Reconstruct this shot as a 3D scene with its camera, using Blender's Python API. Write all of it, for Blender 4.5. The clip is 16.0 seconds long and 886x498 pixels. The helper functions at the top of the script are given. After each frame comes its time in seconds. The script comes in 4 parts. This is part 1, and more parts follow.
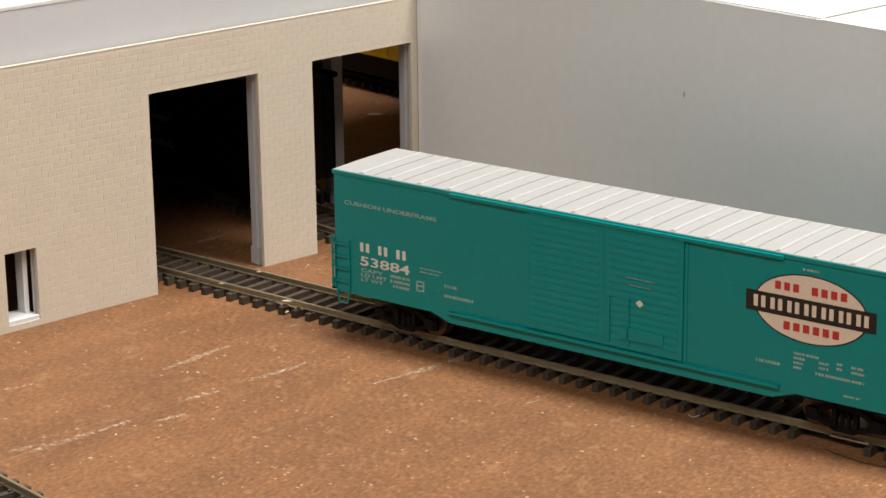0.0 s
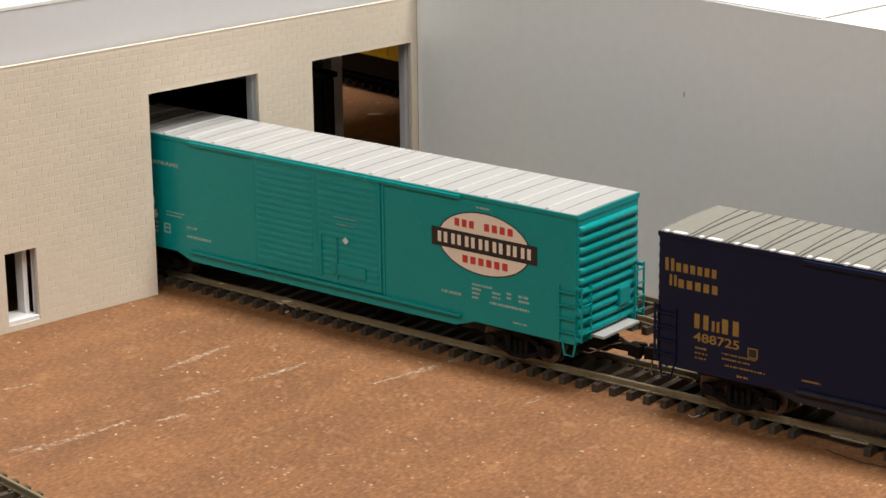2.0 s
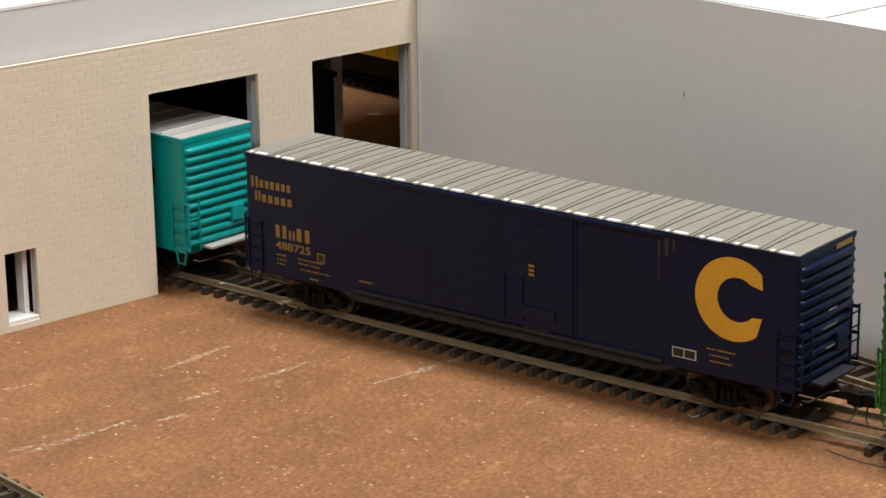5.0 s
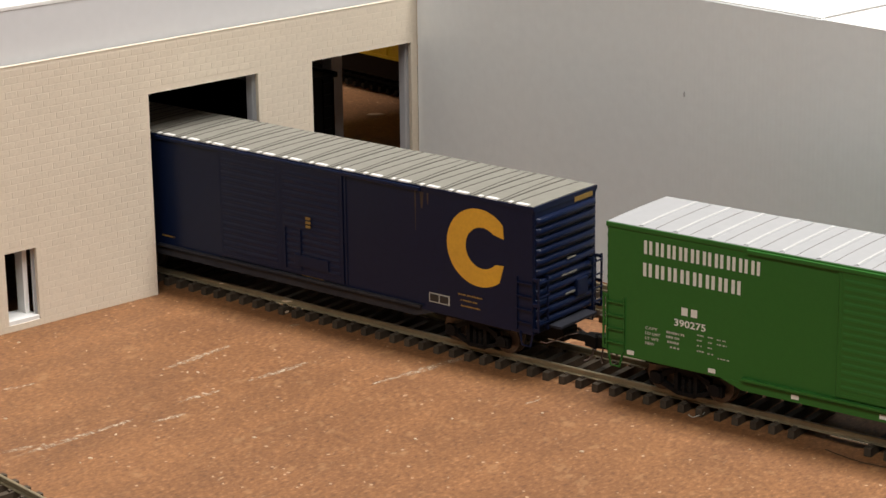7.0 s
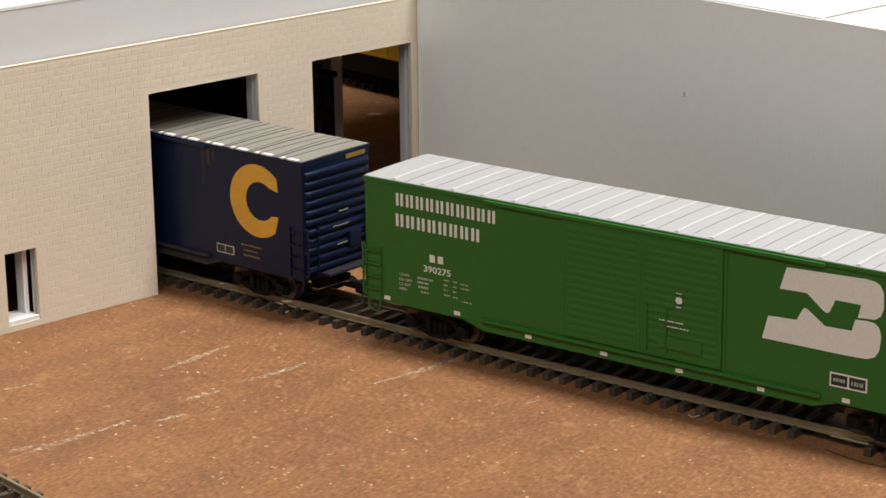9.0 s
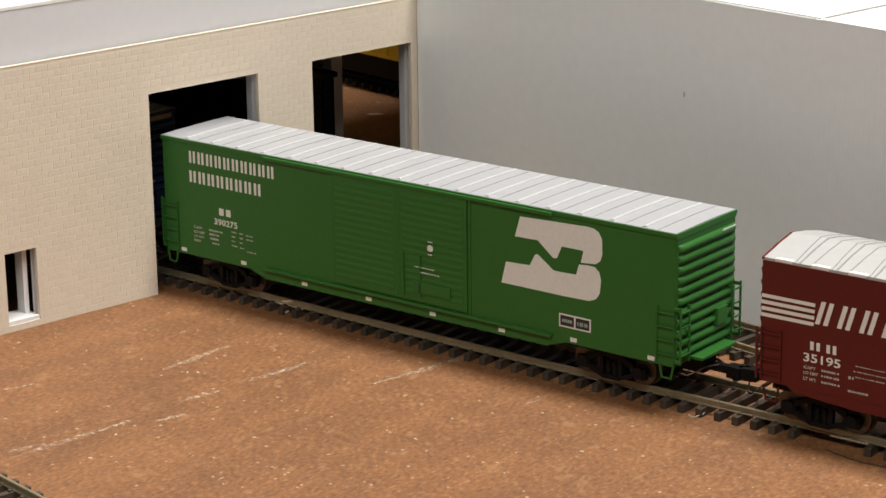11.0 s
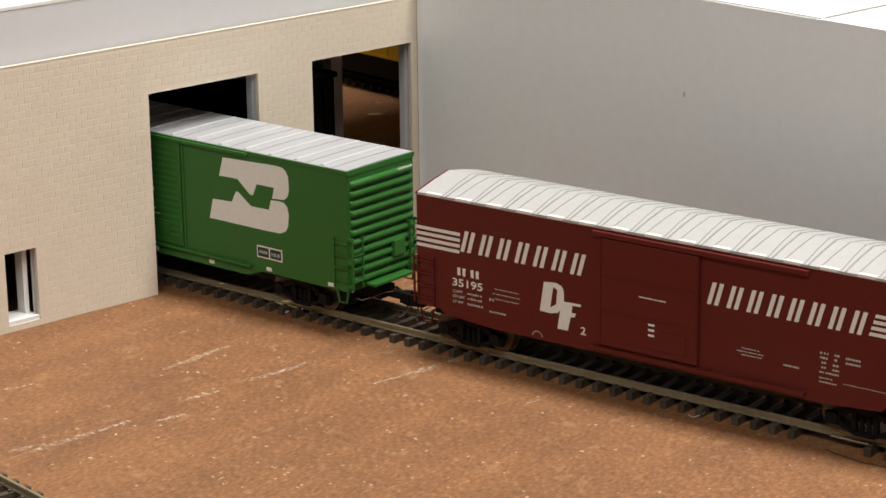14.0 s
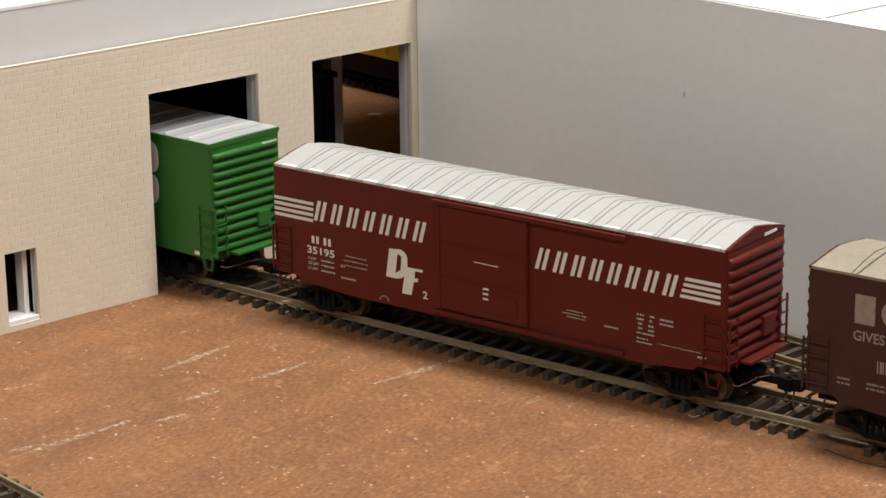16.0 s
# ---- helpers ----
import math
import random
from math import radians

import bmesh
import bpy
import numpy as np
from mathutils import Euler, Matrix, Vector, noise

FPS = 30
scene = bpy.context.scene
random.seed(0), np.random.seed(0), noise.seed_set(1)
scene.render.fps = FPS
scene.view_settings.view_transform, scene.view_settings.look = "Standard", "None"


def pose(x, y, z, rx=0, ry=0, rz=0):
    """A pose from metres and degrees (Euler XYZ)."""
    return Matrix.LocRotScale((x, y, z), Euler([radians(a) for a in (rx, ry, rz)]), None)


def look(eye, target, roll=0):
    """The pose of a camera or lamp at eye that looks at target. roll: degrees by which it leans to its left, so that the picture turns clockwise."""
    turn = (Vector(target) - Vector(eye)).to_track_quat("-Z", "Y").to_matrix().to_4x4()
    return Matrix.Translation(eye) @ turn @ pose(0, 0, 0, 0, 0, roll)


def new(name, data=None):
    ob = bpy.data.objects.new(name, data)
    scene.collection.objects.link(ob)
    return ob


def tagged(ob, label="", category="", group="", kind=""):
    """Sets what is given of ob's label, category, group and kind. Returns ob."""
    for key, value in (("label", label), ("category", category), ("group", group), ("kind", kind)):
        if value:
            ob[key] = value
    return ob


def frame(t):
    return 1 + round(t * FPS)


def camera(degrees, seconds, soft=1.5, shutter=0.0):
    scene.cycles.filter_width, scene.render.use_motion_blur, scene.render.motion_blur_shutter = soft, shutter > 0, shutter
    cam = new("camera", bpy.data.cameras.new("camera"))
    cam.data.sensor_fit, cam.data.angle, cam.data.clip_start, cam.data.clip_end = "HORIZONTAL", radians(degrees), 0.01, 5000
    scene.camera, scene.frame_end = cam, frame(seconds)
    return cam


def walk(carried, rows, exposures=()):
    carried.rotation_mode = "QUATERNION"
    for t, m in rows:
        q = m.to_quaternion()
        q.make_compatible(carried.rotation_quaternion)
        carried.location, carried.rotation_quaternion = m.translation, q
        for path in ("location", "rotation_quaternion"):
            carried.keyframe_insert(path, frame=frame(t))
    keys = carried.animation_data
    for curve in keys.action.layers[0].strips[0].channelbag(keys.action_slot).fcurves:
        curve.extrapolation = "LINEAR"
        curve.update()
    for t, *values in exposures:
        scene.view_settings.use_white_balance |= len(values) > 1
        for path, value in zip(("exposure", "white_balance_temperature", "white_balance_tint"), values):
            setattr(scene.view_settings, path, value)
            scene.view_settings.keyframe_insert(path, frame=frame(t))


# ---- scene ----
# A model railway yard in HO size: a train is pushed through a portal of a plastic building.
cam = camera(21.797, 16.0, soft=1.5)
EYE = Vector((0.62145, -0.55687, 0.24177))
AIM = Vector((0.03148, 0.19809, -0.04454))
VIEW = look(EYE, AIM, -0.74)
walk(cam, [(0.0, VIEW), (16.0, VIEW)], exposures=[(0.0, -0.13), (16.0, -0.13)])

# ---- light: a plain room with ceiling lights over the layout ----
world = bpy.data.worlds.new("room_air")
scene.world = world
world.use_nodes = True
world.node_tree.nodes["Background"].inputs["Color"].default_value = (1.0, 0.98, 0.95, 1)
world.node_tree.nodes["Background"].inputs["Strength"].default_value = 0.05


def ceiling_lamp(x, y, z, sx, sy, watts, aim, colour=(1.0, 0.98, 0.95)):
    data = bpy.data.lights.new("ceiling_lamp", "AREA")
    data.shape, data.size, data.size_y, data.energy, data.color = "RECTANGLE", sx, sy, watts, colour
    ob = new("ceiling_lamp", data)
    ob.matrix_world = look((x, y, z), aim)
    return ob


LAMPS = ((0.55, 0.14, 1.36, 1.4, 0.30, 45.5), (0.85, -1.12, 1.36, 1.4, 0.30, 25.0))
for lx, ly, lz, sx, sy, watts in LAMPS:
    ceiling_lamp(lx, ly, lz, sx, sy, watts, (lx, ly, 0))

# ---- sizes ----
ZR = 0.00474           # top of the rails above the board
WALL_TURN = -10.34     # the building stands at this angle to the track
WALL = pose(0.0803, 0, 0, 0, 0, WALL_TURN)


def track_y(x):
    """The middle of the main track: a slight bend in the yard, nearly straight through the portal, then turning away."""
    c = min(max(x, 0.14), 0.42)
    u = (c - 0.206) / 0.1545
    y = (0.29873 * u ** 2 - 0.0599 * u ** 3 - 0.04448 * u ** 4) * 0.0103
    d = (0.59746 * u - 0.1797 * u ** 2 - 0.17794 * u ** 3) * 0.0103 / 0.1545
    inside = min(max(0.05 - x, 0.0), 0.13)
    return y + d * 1.1 * min(x - c, 0.0) + d * max(x - c, 0.0) + 0.33 * inside * inside + 0.0858 * max(-0.08 - x, 0.0)


# ---- materials ----
def material(name, colour, rough=0.5, metal=0.0, grain=200.0, vary=0.08, bump=0.1, dirt=0.0, dirt_colour=(0.08, 0.06, 0.045), blotch=18.0, spread=0.0, shine=0.5):
    """Colour with fine grain, broad blotches of wear and a fine relief."""
    m = bpy.data.materials.new(name)
    m.use_nodes = True
    nt = m.node_tree
    n, l = nt.nodes, nt.links
    b = n["Principled BSDF"]
    co = n.new("ShaderNodeTexCoord")
    fine = n.new("ShaderNodeTexNoise")
    fine.inputs["Scale"].default_value, fine.inputs["Detail"].default_value = grain, 4
    broad = n.new("ShaderNodeTexNoise")
    broad.inputs["Scale"].default_value, broad.inputs["Detail"].default_value = blotch, 6
    l.new(co.outputs["Object"], fine.inputs["Vector"])
    l.new(co.outputs["Object"], broad.inputs["Vector"])
    ramp = n.new("ShaderNodeMapRange")
    ramp.inputs["From Min"].default_value, ramp.inputs["From Max"].default_value = 0.3, 0.7
    ramp.inputs["To Min"].default_value, ramp.inputs["To Max"].default_value = 1 - vary, 1 + vary
    l.new(fine.outputs["Fac"], ramp.inputs["Value"])
    base = n.new("ShaderNodeMix")
    base.data_type = "RGBA"
    base.inputs["A"].default_value, base.inputs["B"].default_value = (*colour, 1), (*dirt_colour, 1)
    wear = n.new("ShaderNodeMapRange")
    wear.inputs["From Min"].default_value, wear.inputs["From Max"].default_value = 0.45, 0.8
    wear.inputs["To Min"].default_value, wear.inputs["To Max"].default_value = 0.0, dirt
    l.new(broad.outputs["Fac"], wear.inputs["Value"])
    l.new(wear.outputs["Result"], base.inputs["Factor"])
    scale = n.new("ShaderNodeVectorMath")
    scale.operation = "SCALE"
    l.new(base.outputs["Result"], scale.inputs[0])
    if spread:
        info = n.new("ShaderNodeObjectInfo")
        geo = n.new("ShaderNodeNewGeometry")
        add = n.new("ShaderNodeMath")
        add.operation = "ADD"
        l.new(info.outputs["Random"], add.inputs[0])
        l.new(geo.outputs["Random Per Island"], add.inputs[1])
        fr = n.new("ShaderNodeMath")
        fr.operation = "FRACT"
        l.new(add.outputs[0], fr.inputs[0])
        sp = n.new("ShaderNodeMapRange")
        sp.inputs["To Min"].default_value, sp.inputs["To Max"].default_value = 1 - spread, 1 + spread
        l.new(fr.outputs[0], sp.inputs["Value"])
        mul = n.new("ShaderNodeMath")
        mul.operation = "MULTIPLY"
        l.new(sp.outputs["Result"], mul.inputs[0])
        l.new(ramp.outputs["Result"], mul.inputs[1])
        l.new(mul.outputs[0], scale.inputs["Scale"])
    else:
        l.new(ramp.outputs["Result"], scale.inputs["Scale"])
    l.new(scale.outputs["Vector"], b.inputs["Base Color"])
    rr = n.new("ShaderNodeMapRange")
    rr.inputs["To Min"].default_value, rr.inputs["To Max"].default_value = max(rough - 0.1, 0.03), min(rough + 0.1, 1)
    l.new(broad.outputs["Fac"], rr.inputs["Value"])
    l.new(rr.outputs["Result"], b.inputs["Roughness"])
    b.inputs["Metallic"].default_value = metal
    b.inputs["Specular IOR Level"].default_value = shine
    if bump:
        bp = n.new("ShaderNodeBump")
        bp.inputs["Strength"].default_value, bp.inputs["Distance"].default_value = bump, 0.0003
        l.new(fine.outputs["Fac"], bp.inputs["Height"])
        l.new(bp.outputs["Normal"], b.inputs["Normal"])
    return m


def board_material():
    """Brown hardboard: fibres and flecks pressed together, pale scuffs and chips."""
    m = bpy.data.materials.new("hardboard")
    m.use_nodes = True
    nt = m.node_tree
    n, l = nt.nodes, nt.links
    b = n["Principled BSDF"]
    co = n.new("ShaderNodeTexCoord")

    def noisy(scale, detail, stretch=(1, 1, 1), turn=0.0, rough=0.6):
        mp = n.new("ShaderNodeMapping")
        mp.inputs["Scale"].default_value = stretch
        mp.inputs["Rotation"].default_value = (0, 0, turn)
        l.new(co.outputs["Object"], mp.inputs["Vector"])
        t = n.new("ShaderNodeTexNoise")
        t.inputs["Scale"].default_value, t.inputs["Detail"].default_value, t.inputs["Roughness"].default_value = scale, detail, rough
        l.new(mp.outputs["Vector"], t.inputs["Vector"])
        return t.outputs["Fac"]

    def ramp(fac, stops):
        r = n.new("ShaderNodeValToRGB")
        els = r.color_ramp.elements
        while len(els) < len(stops):
            els.new(0.5)
        for e, (p, c) in zip(els, stops):
            e.position, e.color = p, (*c, 1)
        l.new(fac, r.inputs["Fac"])
        return r.outputs["Color"]

    def mix(fac, a, c, kind="MIX"):
        x = n.new("ShaderNodeMix")
        x.data_type, x.blend_type = "RGBA", kind
        for sock, v in (("Factor", fac), ("A", a), ("B", c)):
            if isinstance(v, (int, float)):
                x.inputs[sock].default_value = v
            elif isinstance(v, tuple):
                x.inputs[sock].default_value = (*v, 1)
            else:
                l.new(v, x.inputs[sock])
        return x.outputs["Result"]

    flecks = noisy(560, 8, (1.5, 0.8, 1), 0.1, 0.72)
    base = ramp(flecks, [(0.32, (0.085, 0.033, 0.011)), (0.45, (0.165, 0.069, 0.023)), (0.56, (0.212, 0.091, 0.031)), (0.70, (0.37, 0.190, 0.086))])
    patches = noisy(30, 8, rough=0.7)
    base = mix(0.55, base, ramp(patches, [(0.35, (0.70, 0.66, 0.64)), (0.65, (1.15, 1.15, 1.15))]), "MULTIPLY")
    bands = noisy(120, 5, (1, 0.09, 1), 0.05)
    base = mix(0.5, base, ramp(bands, [(0.35, (0.78, 0.76, 0.74)), (0.65, (1.16, 1.16, 1.18))]), "MULTIPLY")
    fibre = n.new("ShaderNodeMapRange")
    fibre.inputs["From Min"].default_value, fibre.inputs["From Max"].default_value, fibre.inputs["To Max"].default_value = 0.64, 0.72, 0.7
    l.new(noisy(420, 5, (1, 0.4, 1), 0.05, 0.7), fibre.inputs["Value"])
    base = mix(fibre.outputs["Result"], base, (0.50, 0.33, 0.19))
    pits = n.new("ShaderNodeMapRange")
    pits.inputs["From Min"].default_value, pits.inputs["From Max"].default_value, pits.inputs["To Max"].default_value = 0.36, 0.27, 0.7
    l.new(noisy(640, 4, (1, 0.7, 1), 0.3, 0.7), pits.inputs["Value"])
    base = mix(pits.outputs["Result"], base, (0.045, 0.018, 0.007))
    flake = n.new("ShaderNodeMapRange")
    flake.inputs["From Min"].default_value, flake.inputs["From Max"].default_value, flake.inputs["To Max"].default_value = 0.60, 0.68, 0.5
    l.new(noisy(250, 3, (0.7, 0.45, 1), 0.35, 0.6), flake.inputs["Value"])
    base = mix(flake.outputs["Result"], base, (0.30, 0.155, 0.066))
    # sparse pale chips
    vor = n.new("ShaderNodeTexVoronoi")
    vor.inputs["Scale"].default_value = 330
    l.new(co.outputs["Object"], vor.inputs["Vector"])
    sep = n.new("ShaderNodeSeparateColor")
    l.new(vor.outputs["Color"], sep.inputs["Color"])
    pick = n.new("ShaderNodeMath")
    pick.operation, pick.inputs[1].default_value = "GREATER_THAN", 0.82
    l.new(sep.outputs["Red"], pick.inputs[0])
    near = n.new("ShaderNodeMath")
    near.operation, near.inputs[1].default_value = "LESS_THAN", 0.16
    wob = n.new("ShaderNodeMath")
    wob.operation = "ADD"
    small = n.new("ShaderNodeMath")
    small.operation, small.inputs[1].default_value = "MULTIPLY", 0.35
    off = n.new("ShaderNodeMath")
    off.operation, off.inputs[1].default_value = "SUBTRACT", 0.5
    l.new(noisy(900, 2), off.inputs[0])
    l.new(off.outputs[0], small.inputs[0])
    l.new(vor.outputs["Distance"], wob.inputs[0])
    l.new(small.outputs[0], wob.inputs[1])
    l.new(wob.outputs[0], near.inputs[0])
    chips = n.new("ShaderNodeMath")
    chips.operation = "MULTIPLY"
    l.new(pick.outputs[0], chips.inputs[0])
    l.new(near.outputs[0], chips.inputs[1])
    soft = n.new("ShaderNodeMath")
    soft.operation, soft.inputs[1].default_value = "MULTIPLY", 0.6
    l.new(chips.outputs[0], soft.inputs[0])
    base = mix(soft.outputs[0], base, (0.56, 0.38, 0.24))
    l.new(base, b.inputs["Base Color"])
    b.inputs["Roughness"].default_value = 0.62
    bp = n.new("ShaderNodeBump")
    bp.inputs["Strength"].default_value, bp.inputs["Distance"].default_value = 0.15, 0.0002
    l.new(flecks, bp.inputs["Height"])
    l.new(bp.outputs["Normal"], b.inputs["Normal"])
    return m


def scuff_material():
    """A pale, broken scrape on the board; it thins out through noise."""
    m = bpy.data.materials.new("scuff")
    m.use_nodes = True
    nt = m.node_tree
    n, l = nt.nodes, nt.links
    b = n["Principled BSDF"]
    co = n.new("ShaderNodeTexCoord")
    t = n.new("ShaderNodeTexNoise")
    t.inputs["Scale"].default_value, t.inputs["Detail"].default_value, t.inputs["Roughness"].default_value = 620, 6, 0.7
    l.new(co.outputs["Object"], t.inputs["Vector"])
    r = n.new("ShaderNodeMapRange")
    r.inputs["From Min"].default_value, r.inputs["From Max"].default_value = 0.47, 0.58
    r.inputs["To Max"].default_value = 0.7
    l.new(t.outputs["Fac"], r.inputs["Value"])
    l.new(r.outputs["Result"], b.inputs["Alpha"])
    b.inputs["Base Color"].default_value = (0.52, 0.40, 0.28, 1)
    b.inputs["Roughness"].default_value = 0.7
    return m


M_BOARD = board_material()
M_SCUFF = scuff_material()
M_BRICK = material("cream_plastic_block", (0.645, 0.562, 0.449), 0.55, grain=900, vary=0.04, bump=0.1, dirt=0.10, dirt_colour=(0.46, 0.36, 0.26), blotch=40, spread=0.022)
M_MORTAR = material("cream_plastic_joint", (0.645, 0.562, 0.449), 0.6, grain=900, vary=0.04)
M_CAP = material("cream_plastic_edge", (0.66, 0.57, 0.455), 0.5, grain=900, vary=0.04)
M_WHITE = material("white_plastic_sheet", (0.75, 0.74, 0.72), 0.45, grain=300, vary=0.015, bump=0.02, dirt=0.05, dirt_colour=(0.5, 0.45, 0.40))
M_SHEET = material("grey_white_plastic_sheet", (0.60, 0.598, 0.605), 0.5, grain=300, vary=0.015, bump=0.02, dirt=0.05, dirt_colour=(0.5, 0.47, 0.44))
# near black so that the added walls give the inside its shade
M_SHADE_SHEET = material("interior_shade_sheet", (0.03, 0.028, 0.026), 0.6, grain=300, vary=0.1)
M_GREY = material("translucent_grey_corrugated_plastic", (0.765, 0.785, 0.785), 0.42, grain=260, vary=0.02, bump=0.03, dirt=0.12, dirt_colour=(0.66, 0.61, 0.57), blotch=14)
M_POST = material("grey_plastic_post", (0.47, 0.46, 0.47), 0.45, grain=500, vary=0.03, bump=0.03)
M_RAIL = material("brown_nickel_rail", (0.31, 0.265, 0.17), 0.40, metal=0.65, grain=500, vary=0.12, dirt=0.4, dirt_colour=(0.11, 0.092, 0.068), blotch=60)
M_JOINER = material("bright_rail_joiner", (0.80, 0.74, 0.60), 0.22, metal=0.9, grain=700, vary=0.1)
M_TIE = material("dark_plastic_sleeper", (0.058, 0.044, 0.031), 0.6, grain=700, vary=0.2, bump=0.2, spread=0.25, shine=0.2)
M_BLACK = material("black_plastic", (0.006, 0.0055, 0.0055), 0.5, grain=500, vary=0.1, shine=0.1)
M_WHEEL = material("brown_metal_wheel", (0.10, 0.078, 0.058), 0.38, metal=0.6, grain=600, vary=0.1)
M_HOSE = material("brown_rubber_hose", (0.075, 0.042, 0.030), 0.55, grain=600, vary=0.15)
M_TEAL = material("jade_green_paint", (0.001, 0.240, 0.234), 0.28, grain=700, vary=0.03, bump=0.03, dirt=0.05, blotch=25, shine=0.3)
M_NAVY = material("dark_blue_weathered_paint", (0.0032, 0.0078, 0.0290), 0.36, grain=500, vary=0.08, bump=0.04, dirt=0.2, dirt_colour=(0.010, 0.013, 0.020), blotch=22, shine=0.22)
M_NAVY_DUST = material("dusty_dark_blue_paint", (0.020, 0.021, 0.028), 0.6, grain=400, vary=0.2, bump=0.04, dirt=0.4, dirt_colour=(0.045, 0.038, 0.030), blotch=40, shine=0.15)
M_GREEN = material("cascade_green_paint", (0.027, 0.118, 0.021), 0.38, grain=700, vary=0.03, bump=0.03, dirt=0.05, blotch=25, shine=0.22)
M_RED = material("oxide_red_paint", (0.092, 0.0118, 0.0088), 0.45, grain=700, vary=0.04, bump=0.03, dirt=0.06, blotch=25, shine=0.22)
M_BROWN = material("brown_weathered_paint", (0.050, 0.020, 0.015), 0.6, grain=500, vary=0.08, bump=0.05, dirt=0.35, dirt_colour=(0.065, 0.048, 0.038), blotch=25, shine=0.22)
M_ROOF_PALE = material("pale_grey_roof_paint", (0.355, 0.35, 0.335), 0.42, grain=400, vary=0.03, bump=0.02, dirt=0.08, dirt_colour=(0.26, 0.24, 0.22))
M_ROOF_DUSTY = material("dusty_grey_roof_paint", (0.190, 0.181, 0.152), 0.55, grain=400, vary=0.06, bump=0.04, dirt=0.25, dirt_colour=(0.14, 0.125, 0.10))
M_ROOF_SILVER = material("silver_grey_roof_paint", (0.325, 0.325, 0.33), 0.40, grain=400, vary=0.03, bump=0.02, dirt=0.1, dirt_colour=(0.26, 0.255, 0.25))
M_ROOF_TAN = material("tan_weathered_roof_paint", (0.235, 0.200, 0.145), 0.6, grain=400, vary=0.08, bump=0.04, dirt=0.35, dirt_colour=(0.13, 0.105, 0.075), blotch=45)
M_SEAM = material("dark_roof_seam", (0.060, 0.053, 0.043), 0.6, grain=600, vary=0.1)
M_INK_WHITE = material("white_printing", (0.65, 0.66, 0.62), 0.45, grain=900, vary=0.04, bump=0)
M_INK_DIM = material("thin_white_printing", (0.30, 0.42, 0.38), 0.45, grain=900, vary=0.1, bump=0)
M_INK_YELLOW = material("yellow_printing", (0.62, 0.33, 0.025), 0.5, grain=900, vary=0.06, bump=0, dirt=0.2, blotch=60)
M_INK_DULL = material("faded_yellow_printing", (0.24, 0.145, 0.03), 0.5, grain=900, vary=0.1, bump=0)
# grey of real roof seams, also of the shade lines between ribs
M_SEAM_AND_SHADE = material("grey_roof_seam_and_step_shade", (0.22, 0.215, 0.205), 0.6, grain=600, vary=0.1)
# paler than the roof paint: the highlight on the ribs as colour
M_RIB_GLINT = material("pale_roof_rib_glint", (0.50, 0.495, 0.48), 0.4, grain=500, vary=0.08, dirt=0.2, dirt_colour=(0.36, 0.35, 0.33), blotch=60)
# white carries the highlight on the roof edge
M_CLIP_LIT = material("lit_white_roof_clip", (0.70, 0.68, 0.65), 0.4, grain=600, vary=0.05)
M_INK_DUST = material("dusty_white_printing", (0.25, 0.215, 0.18), 0.6, grain=500, vary=0.15, bump=0)
M_INK_SOFT = material("thin_grey_white_printing", (0.40, 0.41, 0.37), 0.45, grain=900, vary=0.1, bump=0)
M_INK_RED = material("red_printing", (0.50, 0.035, 0.03), 0.45, grain=900, vary=0.05, bump=0)
M_INK_BLACK = material("black_printing", (0.012, 0.012, 0.012), 0.45, grain=900, vary=0.1, bump=0)
M_INK_CREAM = material("cream_printing", (0.74, 0.64, 0.52), 0.45, grain=900, vary=0.03, bump=0)
M_INK_GREEN = material("green_printing", (0.02, 0.16, 0.06), 0.45, grain=900, vary=0.05, bump=0)
M_RUST = material("thin_rust_streak", (0.040, 0.024, 0.014), 0.7, grain=400, vary=0.3, bump=0)
M_YELLOW = material("bright_yellow_plastic", (0.72, 0.46, 0.015), 0.4, grain=500, vary=0.05)
M_CHIP = material("pale_wood_chip", (0.58, 0.46, 0.32), 0.7, grain=900, vary=0.1)
M_PAINT_ROOM = material("room_wall_paint", (0.62, 0.59, 0.54), 0.8, grain=30, vary=0.03, bump=0)
M_CARPET = material("dark_carpet", (0.10, 0.09, 0.08), 0.95, grain=120, vary=0.2)


# ---- mesh helpers (lengths in millimetres inside meshes of things) ----
def box(bm, x0, x1, y0, y1, z0, z1, bevel=0.0):
    vs = [bm.verts.new((x / 1000, y / 1000, z / 1000)) for x in (x0, x1) for y in (y0, y1) for z in (z0, z1)]
    fs = [bm.faces.new([vs[i] for i in q]) for q in ((0, 1, 3, 2), (4, 6, 7, 5), (0, 4, 5, 1), (2, 3, 7, 6), (0, 2, 6, 4), (1, 5, 7, 3))]
    if bevel:
        es = {e for f in fs for e in f.edges}
        bmesh.ops.bevel(bm, geom=list(es), offset=bevel / 1000, segments=2, affect="EDGES", profile=0.6)
    return bm


def prism(bm, outline, axis, a, b):
    """Extrude a closed outline (pairs in mm) along axis from a to b."""
    def at(p, q, r):
        v = {"x": (r, p, q), "y": (p, r, q), "z": (p, q, r)}[axis]
        return bm.verts.new([c / 1000 for c in v])
    lo, hi = [at(p, q, a) for p, q in outline], [at(p, q, b) for p, q in outline]
    bm.faces.new(lo)
    bm.faces.new(hi[::-1])
    for i in range(len(lo)):
        j = (i + 1) % len(lo)
        bm.faces.new((lo[i], hi[i], hi[j], lo[j]))
    bmesh.ops.recalc_face_normals(bm, faces=bm.faces[:])
    return bm


